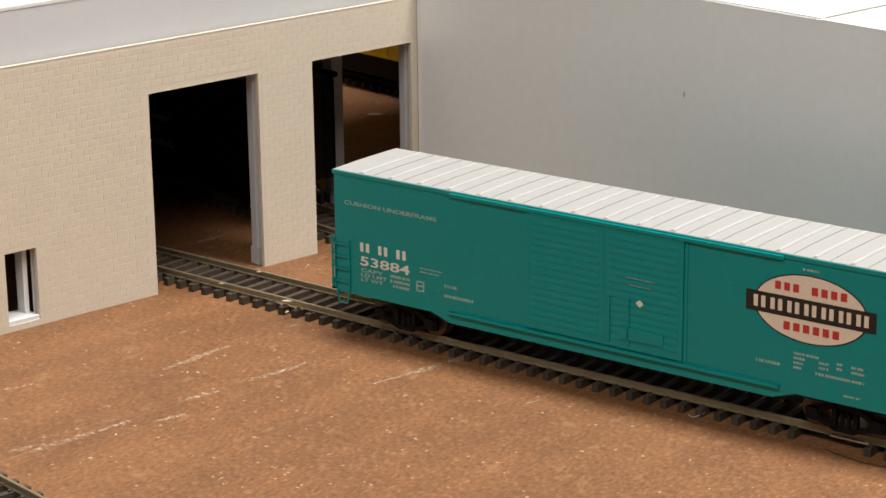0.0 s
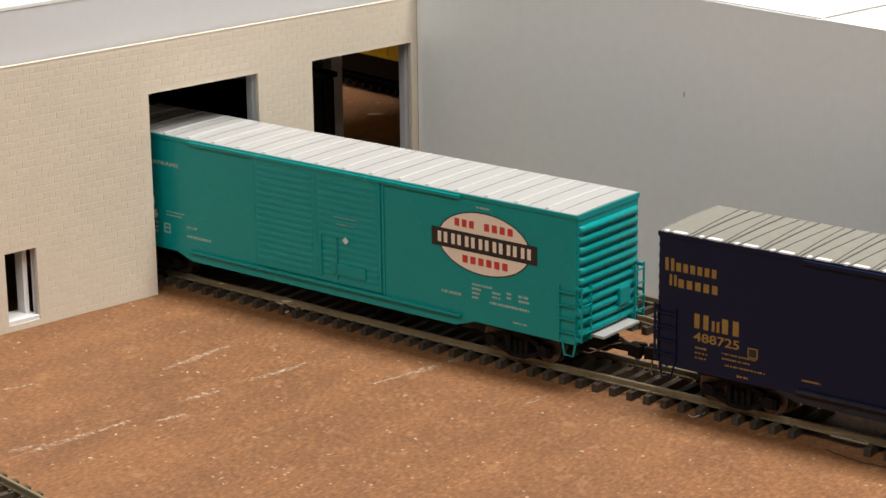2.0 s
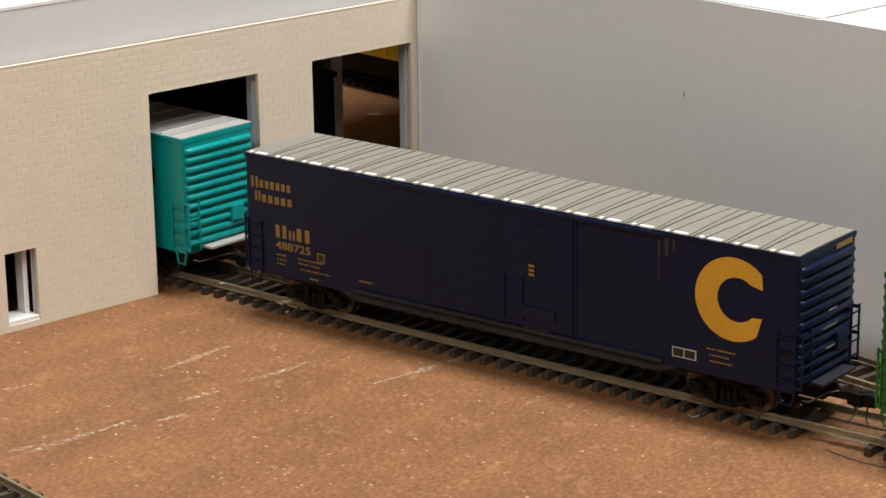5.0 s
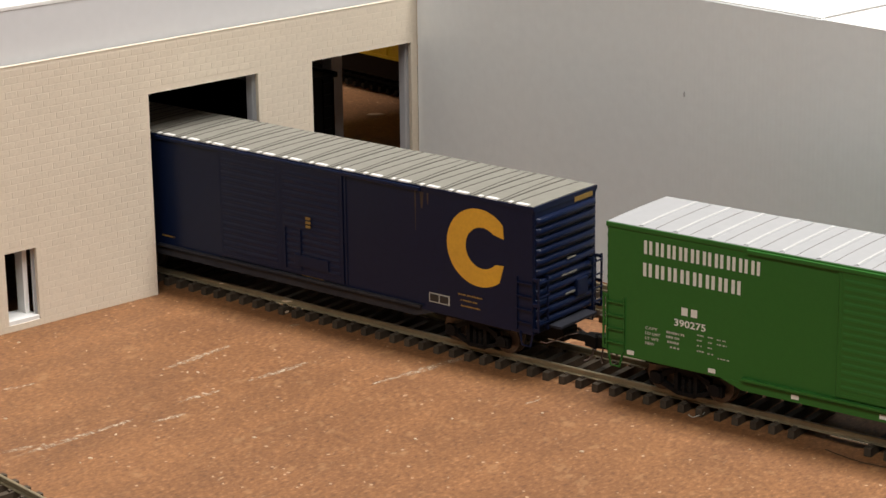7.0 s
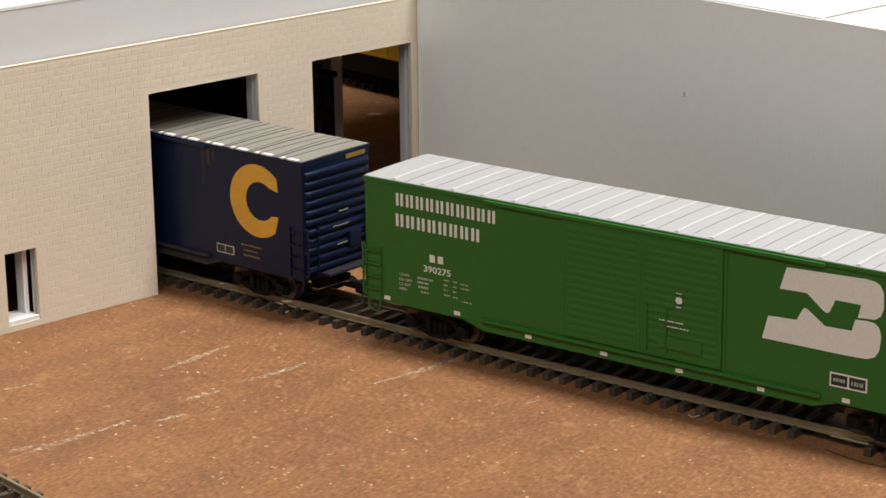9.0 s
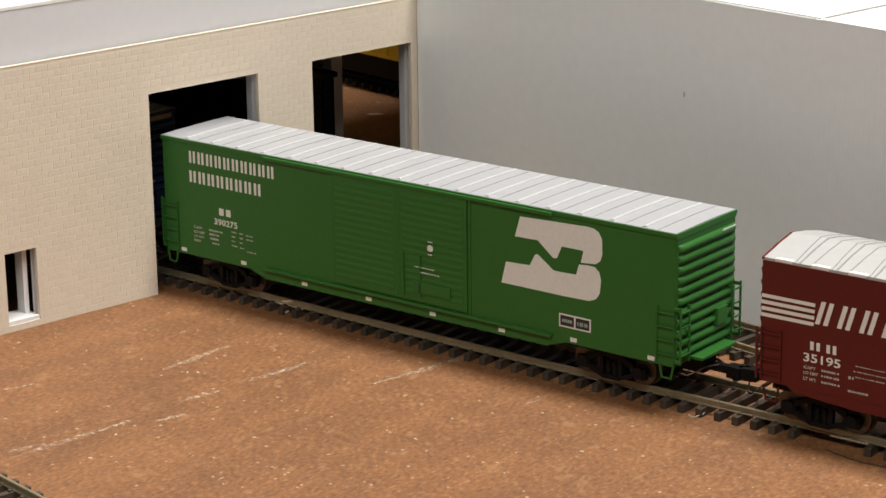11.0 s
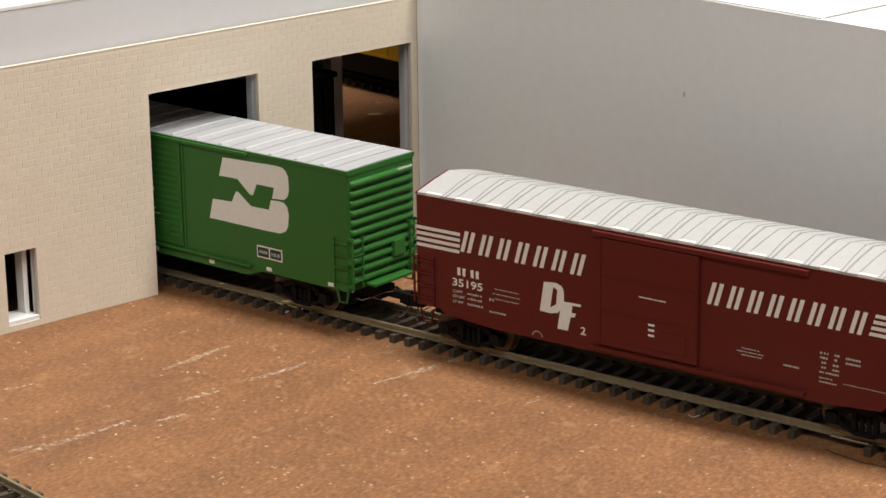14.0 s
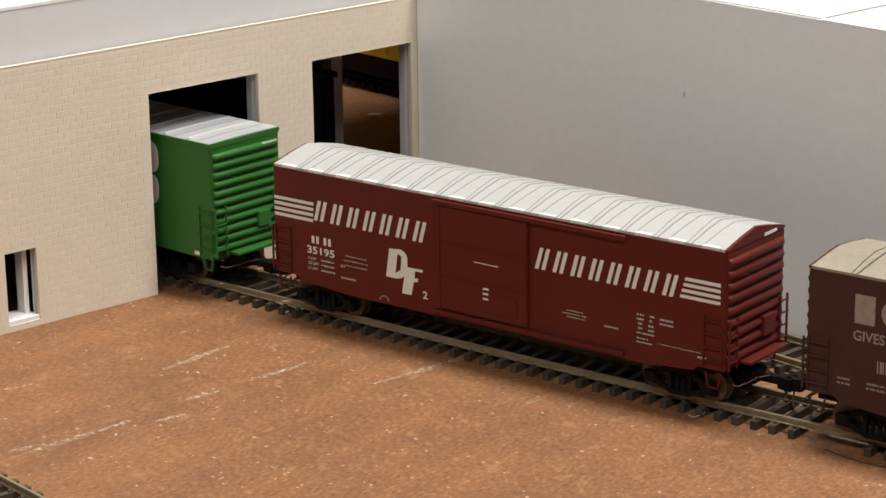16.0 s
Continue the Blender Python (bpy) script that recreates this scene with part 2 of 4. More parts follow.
def drum(bm, axis, centre, r, a, b, n=16, r2=None):
    ring = [(math.cos(2 * math.pi * i / n), math.sin(2 * math.pi * i / n)) for i in range(n)]
    def at(u, v, w, rad):
        p = {"x": (w, centre[0] + rad * u, centre[1] + rad * v), "y": (centre[0] + rad * u, w, centre[1] + rad * v), "z": (centre[0] + rad * u, centre[1] + rad * v, w)}[axis]
        return bm.verts.new([c / 1000 for c in p])
    lo, hi = [at(u, v, a, r) for u, v in ring], [at(u, v, b, r if r2 is None else r2) for u, v in ring]
    fs = [bm.faces.new(lo), bm.faces.new(hi[::-1])]
    for i in range(n):
        j = (i + 1) % n
        fs.append(bm.faces.new((lo[i], hi[i], hi[j], lo[j])))
    bmesh.ops.recalc_face_normals(bm, faces=fs)
    return bm


def wire(bm, points, r, n=6):
    """A round wire along points (mm)."""
    pts = [Vector(p) for p in points]
    rings = []
    for i, p in enumerate(pts):
        d = (pts[min(i + 1, len(pts) - 1)] - pts[max(i - 1, 0)]).normalized()
        u = d.cross(Vector((0.13, 0.37, 0.92))).normalized()
        v = d.cross(u)
        rings.append([bm.verts.new((p + r * (math.cos(2 * math.pi * k / n) * u + math.sin(2 * math.pi * k / n) * v)) / 1000) for k in range(n)])
    for a, b in zip(rings, rings[1:]):
        for k in range(n):
            bm.faces.new((a[k], a[(k + 1) % n], b[(k + 1) % n], b[k]))
    bm.faces.new(rings[0][::-1])
    bm.faces.new(rings[-1])
    bmesh.ops.recalc_face_normals(bm, faces=bm.faces[:])
    return bm


def mesh_of(name, bm, mat):
    me = bpy.data.meshes.new(name)
    bm.to_mesh(me)
    bm.free()
    me.materials.append(mat)
    return me


def part(name, bm, mat, parent=None, label=""):
    ob = new(name, mesh_of(name, bm, mat) if isinstance(bm, bmesh.types.BMesh) else bm)
    ob.parent = parent
    return tagged(ob, label)


def structure(name, bm, mat, label, category, m=None):
    ob = new(name, mesh_of(name, bm, mat))
    if m is not None:
        ob.matrix_world = m
    return tagged(ob, label, category, kind="structure")


B = bmesh.new

# ---- room round the layout ----
def room():
    bm = B()
    box(bm, -3000, 3500, -3000, 3000, -1010, -1000)
    structure("floor", bm, M_CARPET, "dark carpet under the model layout", "floor")
    bm = B()
    box(bm, -3000, 3500, -3000, 3000, 1400, 1420)
    structure("ceiling", bm, M_PAINT_ROOM, "pale plain room ceiling", "ceiling")
    for name, q in (("wall_west", (-3020, -3000, -3000, 3000)), ("wall_east", (3500, 3520, -3000, 3000)), ("wall_north", (-3000, 3500, 3000, 3020)), ("wall_south", (-3000, 3500, -3020, -3000))):
        bm = B()
        box(bm, *q, -1000, 1400)
        structure(name, bm, M_PAINT_ROOM, "plain pale painted room wall", "wall")


room()


def board():
    bm = B()
    box(bm, -1500, 1500, -420, 1300, -19, 0)
    return structure("ground", bm, M_BOARD, "brown hardboard layout top with pale scuffs and chips", "layout board")


GROUND = board()


# ---- track ----
def rail_mesh(points, side):
    """A rail with foot, web and head along the middle line."""
    prof = [(-0.85, 2.6), (0.85, 2.6), (0.85, 2.85), (0.32, 3.05), (0.32, 3.75), (0.5, 3.95), (0.5, 4.62), (0.36, 4.74), (-0.36, 4.74), (-0.5, 4.62), (-0.5, 3.95), (-0.32, 3.75), (-0.32, 3.05), (-0.85, 2.85)]
    bm = B()
    rings = []
    for i, p in enumerate(points):
        a, b = points[max(i - 1, 0)], points[min(i + 1, len(points) - 1)]
        d = Vector((b[0] - a[0], b[1] - a[1])).normalized()
        nrm = Vector((-d.y, d.x))
        rings.append([bm.verts.new((p[0] + nrm.x * (side * 8.7 + q) / 1000, p[1] + nrm.y * (side * 8.7 + q) / 1000, z / 1000)) for q, z in prof])
    for r1, r2 in zip(rings, rings[1:]):
        for k in range(len(prof)):
            j = (k + 1) % len(prof)
            bm.faces.new((r1[k], r1[j], r2[j], r2[k]))
    bm.faces.new(rings[0])
    bm.faces.new(rings[-1])
    bmesh.ops.recalc_face_normals(bm, faces=bm.faces[:])
    return bm


def tie_mesh():
    bm = B()
    box(bm, -1.08, 1.08, -12.9, 12.9, 0.05, 2.6)
    for v in bm.verts:
        if v.co.z > 0.001:
            v.co.x *= 0.96
    for s in (-1, 1):
        for o in (-1.75, 1.75):
            box(bm, -0.55, 0.55, s * 8.7 + o - 0.45, s * 8.7 + o + 0.4, 2.6, 3.15)
    return mesh_of("tie", bm, M_TIE)


TIE = tie_mesh()


def track(points, label, phase=0.0, pitch=6.12, bare=None, rail_mat=None):
    ob = tagged(new("railway_track"), label, "track", kind="structure")
    for s in (-1, 1):
        part("rail", rail_mesh(points, s), rail_mat or M_RAIL, ob, "brownish nickel silver rail")
    gap, i = phase, 0
    rng = random.Random(4)
    for a, b in zip(points, points[1:]):
        d = Vector((b[0] - a[0], b[1] - a[1]))
        ln = d.length * 1000
        while gap < ln:
            p = Vector(a) + d * (gap / ln)
            gap += pitch
            if bare and bare[0] < p.x < bare[1]:
                continue
            tie = part("tie", TIE, M_TIE, ob)
            tie.matrix_local = pose(p.x, p.y, 0, 0, 0, math.degrees(math.atan2(d.y, d.x)) + rng.uniform(-0.6, 0.6))
        gap -= ln
    return ob


MAIN = [(x / 1000, track_y(x / 1000)) for x in range(-300, 521, 10)]
track(MAIN, "main track on dark sleepers that runs into the building", 3.56, 6.062, (0.3262, 0.3395))


def in_wall(X, Y):
    p = WALL @ Vector((X, Y, 0))
    return (p.x, p.y)


SIDING = [in_wall(X / 1000, 0.0738) for X in range(-340, -5, 15)] + [in_wall(X / 1000, 0.0738 + 0.010 * (1 - math.cos(math.pi * min(X, 210) / 210)) / 2) for X in range(0, 420, 15)]
track(SIDING, "siding between the main track and the grey wall", 2.0)
track([in_wall(X / 1000, -0.1622) for X in range(-180, 361, 20)], "second track on dark sleepers near the layout edge", 3.1)
track([in_wall(X / 1000, 0.252) for X in range(-420, 0, 20)], "track behind the building on dark sleepers", rail_mat=M_BLACK)


# ---- the building ----
OPENINGS = ((-20.3, 26.1, 0.0, 70.9), (50.4, 97.2, 0.0, 71.6), (-79.7, -67.7, 2.1, 26.8))


def holed(bm, x0, x1, y0, y1, z0, z1):
    """A wall slab with the building's openings cut through it, as boxes end to end."""
    ys = sorted({y0, y1, *[c for o in OPENINGS for c in o[:2] if y0 < c < y1]})
    for a, b in zip(ys, ys[1:]):
        mid = (a + b) / 2
        cut = [o for o in OPENINGS if o[0] < mid < o[1]]
        if not cut:
            box(bm, x0, x1, a, b, z0, z1)
        else:
            o = cut[0]
            if o[2] > z0:
                box(bm, x0, x1, a, b, z0, o[2])
            box(bm, x0, x1, a, b, o[3], z1)
    bmesh.ops.remove_doubles(bm, verts=bm.verts[:], dist=1e-7)


LEFT, CORNER, TOP = -330.0, 100.3, 105.2
BRICK_TOP = 88.2


def building():
    bm = B()
    holed(bm, -1.6, -0.05, LEFT, CORNER, 0, BRICK_TOP)
    front = structure("wall_front", bm, M_MORTAR, "cream plastic block wall with two rail portals and a small window", "building wall", WALL)
    bm = B()
    box(bm, -1.55, 0.06, LEFT, CORNER, BRICK_TOP, BRICK_TOP + 0.3)
    part("coping", bm, M_CAP, front, "pale cut edge of the plastic sheet")
    bm = B()
    holed(bm, -4.1, -3.2, LEFT, CORNER, 0, TOP + 0.6)
    structure("wall_back_sheet", bm, M_SHEET, "white plastic sheet behind the block wall, taller than it", "building wall", WALL)
    # corrugated side wall: fine upright flutes
    bm = B()
    n = 290
    x0, x1 = 0.15, 560.0
    step = (x1 - x0) / n
    lo, hi = [], []
    for i in range(n + 1):
        for k, d in ((0.0, 0.0), (0.35, 0.032), (0.7, 0.032)):
            x = x0 + (i + k) * step
            if x > x1:
                break
            lo.append(bm.verts.new((x / 1000, (CORNER - d) / 1000, 0.0)))
            hi.append(bm.verts.new((x / 1000, (CORNER - d) / 1000, TOP / 1000)))
    for i in range(len(lo) - 1):
        bm.faces.new((lo[i], lo[i + 1], hi[i + 1], hi[i]))
    box(bm, x0, x1, CORNER + 0.2, CORNER + 3.6, 0, TOP)
    structure("wall_side", bm, M_GREY, "grey corrugated plastic wall with fine upright flutes", "building wall", WALL)
    bm = B()
    box(bm, -0.5, 188.5, CORNER + 0.7, 420, TOP + 0.05, TOP + 0.6)
    structure("roof_panel_west", bm, M_WHITE, "white plastic roof panel", "roof", WALL)
    bm = B()
    box(bm, 189.35, 560.0, CORNER + 0.1, 420, TOP + 0.05, TOP + 0.22)
    structure("roof_panel_east", bm, M_WHITE, "white plastic roof panel", "roof", WALL)
    bm = B()
    box(bm, -155, -3.0, LEFT, CORNER + 0.4, TOP + 0.7, TOP + 1.8)
    box(bm, -155, -0.7, CORNER + 0.4, 420, TOP + 0.7, TOP + 1.8)
    bmesh.ops.remove_doubles(bm, verts=bm.verts[:], dist=1e-7)
    structure("roof_panel_portal", bm, M_WHITE, "white plastic roof panel over the portals", "roof", WALL)
    # added end wall, out of view; its dark colour stops bounced light
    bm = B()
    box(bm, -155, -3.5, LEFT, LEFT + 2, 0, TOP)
    structure("shade_wall_end", bm, M_SHADE_SHEET, "added unseen end wall, dark to keep the building's inside dark", "building wall", WALL)
    bm = B()
    box(bm, 556.5, 560, CORNER + 3.7, 420, 0, TOP)
    structure("wall_far_end", bm, M_WHITE, "white plastic end wall of the long building", "building wall", WALL)
    # added rear wall, out of view; blocks light and darkens the inside
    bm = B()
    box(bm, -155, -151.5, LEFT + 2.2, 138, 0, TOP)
    structure("shade_wall_rear", bm, M_SHADE_SHEET, "added unseen rear wall, dark to keep light out of the building", "building wall", WALL)
    # grey posts behind the portal jambs
    for X, Y, Z, D, W in ((-7.4, 26.3, 76.0, 4.2, 3.9), (-7.4, 97.4, 76.0, 2.6, 3.9), (-53.8, 98.0, 100.0, 5.3, 5.7)):
        ob = tagged(new("portal_post"), "grey plastic channel post beside a rail portal", "post", "portal posts")
        ob.matrix_world = WALL @ pose(X / 1000, Y / 1000, 0)
        bm = B()
        box(bm, 0, W, 0.0, 1.1, 0, Z, 0.15)
        part("web", bm, M_POST, ob)
        for f in (0.0, W - 0.8):
            bm = B()
            box(bm, f, f + 0.8, 1.2, D, 0, Z, 0.12)
            part("flange", bm, M_POST, ob)
        bm = B()
        box(bm, -0.5, W + 0.5, -0.25, D + 0.2, 0, 6.5, 0.15)
        part("foot", bm, M_POST, ob, "thicker grey foot of the post")
    # window: white frame set into the opening
    win = tagged(new("window_1"), "small unglazed window with a white plastic frame", "window", kind="structure")
    win.matrix_world = WALL
    bm = B()
    box(bm, -9.0, -4.3, -70.7, -69.0, 1.0, 28.5, 0.2)
    box(bm, -7.0, -4.3, -81.0, -79.2, 1.0, 28.5, 0.2)
    part("window_frame", bm, M_WHITE, win)
    bm = B()
    box(bm, -10.0, -0.3, -79.6, -67.8, 0.9, 3.6, 0.2)
    part("window_sill", bm, M_WHITE, win)
    return front


FRONT = building()


# ---- rolling stock ----
LIFT = Vector((0, 0, -ZR))


def cpart(name, bm, mat, root, label=""):
    """A part of a car; heights are given above the board and taken down to the rail top."""
    bmesh.ops.translate(bm, verts=bm.verts[:], vec=LIFT)
    return part(name, bm, mat, root, label)


def flat_shape(bm, outline, y=-16.25, thick=0.06):
    """A printed shape on the side that faces -y: pairs of (x, z) in mm."""
    return prism(bm, outline, "y", y - thick, y)


def slabs(bm, count, x0, x1, z0, z1, gap=0.25, slant=0.0, y=-16.25):
    """Letters of a trade name as plain slabs of their size."""
    w = (x1 - x0) / count
    for i in range(count):
        a, b = x0 + i * w, x0 + (i + 1) * w - w * gap
        flat_shape(bm, [(a, z0), (b, z0), (b + slant, z1), (a + slant, z1)], y)
    return bm


def slab_parts(name, mat, parent, label, *words):
    """Each slab of a trade name as a part of its own: words of (count, x0, x1, z0, z1, gap, slant, y)."""
    for count, x0, x1, z0, z1, gap, slant, y in words:
        w = (x1 - x0) / count
        for i in range(count):
            a, b = x0 + i * w, x0 + (i + 1) * w - w * gap
            bars = [(a, b)] if b - a < 2.2 else [(a, a + (b - a) * 0.36), (b - (b - a) * 0.36, b)]
            for u, v in bars:
                cpart(name, flat_shape(B(), [(u, z0), (v, z0), (v + slant, z1), (u + slant, z1)], y), mat, parent, label)


def text_mesh(words, x0, x1, z0, z1, y=-16.25, slant=0.0):
    cu = bpy.data.curves.new("words", "FONT")
    cu.body, cu.extrude, cu.resolution_u, cu.offset = words, 0.00003, 3, 0.016
    tmp = new("words", cu)
    bpy.context.view_layer.update()
    me = bpy.data.meshes.new_from_object(tmp.evaluated_get(bpy.context.evaluated_depsgraph_get()))
    bpy.data.objects.remove(tmp)
    bpy.data.curves.remove(cu)
    bm = B()
    bm.from_mesh(me)
    bpy.data.meshes.remove(me)
    xs, ys, zs = [v.co.x for v in bm.verts], [v.co.y for v in bm.verts], [v.co.z for v in bm.verts]
    ax, bx, ay, by, mz = min(xs), max(xs), min(ys), max(ys), max(zs)
    for v in bm.verts:
        u, w = (v.co.x - ax) / (bx - ax), (v.co.y - ay) / (by - ay)
        v.co = Vector(((x0 + u * (x1 - x0) + slant * w) / 1000, (y - 0.05 * (v.co.z + mz) / (2 * mz)) / 1000, (z0 + w * (z1 - z0)) / 1000))
    return bm


def lines(bm, rows, y=-16.25, thick=0.04):
    """Small print that cannot be read: bars of (x0, x1, z0, z1), broken into word-like pieces."""
    rng = random.Random(7)
    for x0, x1, z0, z1 in rows:
        x = x0
        while x < x1 - 0.2:
            w = min(rng.uniform(0.35, 0.9), x1 - x)
            flat_shape(bm, [(x, z0), (x + w, z0), (x + w, z1), (x, z1)], y, thick)
            x += w + rng.choice((0.22, 0.22, 0.22, 0.5))
    return bm


def weights(body, mat, x0, rows):
    """The load limit lines of a car, each a word or two: (words, width, foot, head)."""
    for words, wide, z0, z1 in rows:
        cpart("weight_line", text_mesh(words, x0, x0 + wide, z0, z1), mat, body, "small printed load limit line")


def disc(cx, cz, rx, rz, n=40, a0=0.0, a1=360.0):
    return [(cx + rx * math.cos(radians(a0 + (a1 - a0) * i / n)), cz + rz * math.sin(radians(a0 + (a1 - a0) * i / n))) for i in range(n)]


WHEELSETS = []
WHEEL_R = 4.75


def wheelset_mesh():
    bm = B()
    drum(bm, "y", (0, 0), 1.1, -10.4, 10.4, 10)
    for s in (-1, 1):
        a, b = sorted((s * 7.3, s * 9.6))
        drum(bm, "y", (0, 0), WHEEL_R, a, b, 28)
        a, b = sorted((s * 6.7, s * 7.3))
        drum(bm, "y", (0, 0), WHEEL_R + 0.55, a, b, 28)
        a, b = sorted((s * 9.6, s * 9.95))
        drum(bm, "y", (0, 0), 1.8, a, b, 12)
        for k in range(5):
            ang = 2 * math.pi * k / 5
            drum(bm, "y", (3.1 * math.cos(ang), 3.1 * math.sin(ang)), 0.5, min(s * 9.5, s * 9.72), max(s * 9.5, s * 9.72), 8)
    return mesh_of("wheelset", bm, M_WHEEL)


WHEELSET = wheelset_mesh()


def truck(root, x):
    """A four-wheel truck: bolster, two side frames with springs, two wheelsets."""
    bm = B()
    box(bm, -2.6, 2.6, -11.0, 11.0, 9.0, 12.6, 0.2)
    drum(bm, "z", (0, 0), 3.0, 12.5, 14.5, 14)
    bol = cpart("truck", bm, M_BLACK, root, "black four-wheel truck")
    bol.location = (x / 1000, 0, 0)
    for s in (-1, 1):
        a, b = sorted((s * 10.6, s * 12.4))
        bm = B()
        for o in (-1, 1):
            prism(bm, [(o * 12.4, 10.6), (o * 7.6, 10.6), (o * 7.6, 7.2), (o * 12.4, 7.2)][::o], "y", a, b)
            prism(bm, [(o * 8.2, 11.6), (o * 2.8, 13.6), (o * 2.8, 12.3), (o * 8.2, 9.6)], "y", a, b)
            prism(bm, [(o * 8.2, 8.6), (o * 2.8, 6.4), (o * 2.8, 5.2), (o * 8.2, 7.2)], "y", a, b)
            prism(bm, [(o * 4.0, 6.0), (o * 4.0, 12.8), (o * 2.7, 12.8), (o * 2.7, 6.0)], "y", a, b)
            drum(bm, "y", (o * 9.95, 9.2), 1.9, min(s * 12.3, s * 13.0), max(s * 12.3, s * 13.0), 12)
        box(bm, -3.2, 3.2, a, b, 5.2, 6.4)
        box(bm, -3.2, 3.2, a, b, 12.3, 13.6)
        cpart("side_frame", bm, M_BLACK, bol)
        for o in (-1.1, 1.1):
            bm = B()
            for k in range(5):
                drum(bm, "z", (o, (a + b) / 2), 0.85 if k % 2 else 0.65, 6.4 + k * 0.9, 7.3 + k * 0.9, 8)
            cpart("spring", bm, M_BLACK, bol)
    for o in (-9.95, 9.95):
        w = part("wheelset", WHEELSET, M_WHEEL, bol, "brown metal wheelset")
        WHEELSETS.append((w, (o / 1000, 0, WHEEL_R / 1000), root))
    return bol


def coupler(root, x, s):
    bm = B()
    box(bm, min(x - s * 6, x + s * 2.5), max(x - s * 6, x + s * 2.5), -3.6, 3.6, 10.2, 14.2, 0.3)
    box(bm, min(x, x + s * 10), max(x, x + s * 10), -1.2, 1.2, 10.8, 13.2, 0.25)
    prism(bm, [(x + s * 9, -1.6), (x + s * 13.6, -2.6), (x + s * 14.0, -1.2), (x + s * 11.5, 0.2), (x + s * 14.2, 1.4), (x + s * 13.0, 2.6), (x + s * 9, 1.6)], "z", 9.9, 13.6)
    c = cpart("coupler", bm, M_BLACK, root, "black knuckle coupler")
    bm = B()
    wire(bm, [(x + s * 11.5, -0.8, 10.2), (x + s * 11.8, -1.2, 7.6), (x + s * 11.0, -2.6, 6.0), (x + s * 10.0, -3.4, 5.6)], 0.28)
    cpart("trip_pin", bm, M_HOSE, c, "thin bent metal trip pin")
    bm = B()
    wire(bm, [(x + s * 1.5, -14.5, 13.2), (x + s * 2.6, -13.0, 12.4), (x + s * 3.0, -8.0, 12.3), (x + s * 3.4, -3.5, 12.6), (x + s * 6.5, -1.6, 13.4)], 0.2)
    cpart("cut_lever", bm, M_HOSE, root, "thin brown uncoupling lever")
    bm = B()
    wire(bm, [(x + s * 2.0, 4.4, 12.6), (x + s * 5.0, 4.6, 11.2), (x + s * 7.4, 4.2, 8.6), (x + s * 9.6, 3.4, 6.9)], 0.5)
    cpart("brake_hose", bm, M_HOSE, root, "thin brown brake hose")


def ladder(root, mat, x0, x1, z0, z1, y, rungs, along="x"):
    """Two stiles with rungs; along x on a side, along y on an end."""
    bm = B()
    d = 0.6 if y > 0 else -0.6

    def bar(a0, a1, z_0, z_1, depth0, depth1):
        lo, hi = sorted((y + depth0, y + depth1))
        if along == "x":
            box(bm, a0, a1, lo, hi, z_0, z_1)
        else:
            box(bm, lo, hi, a0, a1, z_0, z_1)
    for a in (x0, x1 - 0.45):
        bar(a, a + 0.4, z0, z1, 0.02, d)
    for k in range(rungs):
        z = z0 + (z1 - z0) * (k + 0.45) / rungs + 0.4
        bar(x0, x1, z, z + 0.42, d * 0.65, d * 1.3)
    return cpart("ladder", bm, mat, root)


def stirrup(root, mat, x, y, w=5.0):
    bm = B()
    wire(bm, [(x - w / 2, y, 16.0), (x - w / 3.2, y, 11.6), (x + w / 3.2, y, 11.6), (x + w / 2, y, 16.0)], 0.36)
    return cpart("stirrup_step", bm, mat, root)


def end_panel(root, mat, x, s, half, z0, z1, ribs, skip=()):
    """A pressed end with rounded horizontal ribs that taper at their ends."""
    bm = B()
    box(bm, min(x, x + s * 0.4), max(x, x + s * 0.4), -half, half, z0, z1)
    panel = cpart("end_panel", bm, mat, root)
    pitch = (z1 - z0 - 2.6) / ribs
    h = pitch * 0.38
    bm = B()
    rings = []
    for y, k in ((-half + 0.5, 0.25), (-half + 2.0, 1.0), (half - 2.0, 1.0), (half - 0.5, 0.25)):
        rings.append([bm.verts.new(((x + s * (0.35 + 1.55 * k * math.sin(math.pi * j / 6))) / 1000, y / 1000, -h * math.cos(math.pi * j / 6) / 1000)) for j in range(7)])
    for r1, r2 in zip(rings, rings[1:]):
        for j in range(6):
            f = bm.faces.new((r1[j], r1[j + 1], r2[j + 1], r2[j]))
            f.smooth = True
    bm.faces.new(rings[0])
    bm.faces.new(rings[-1])
    bmesh.ops.recalc_face_normals(bm, faces=bm.faces[:])
    me = mesh_of("end_rib", bm, mat)
    for i in range(ribs):
        part("end_rib", me, mat, panel).location = (0, 0, (z0 + 1.2 + pitch * (i + 0.5) - 4.74) / 1000)
    return panel


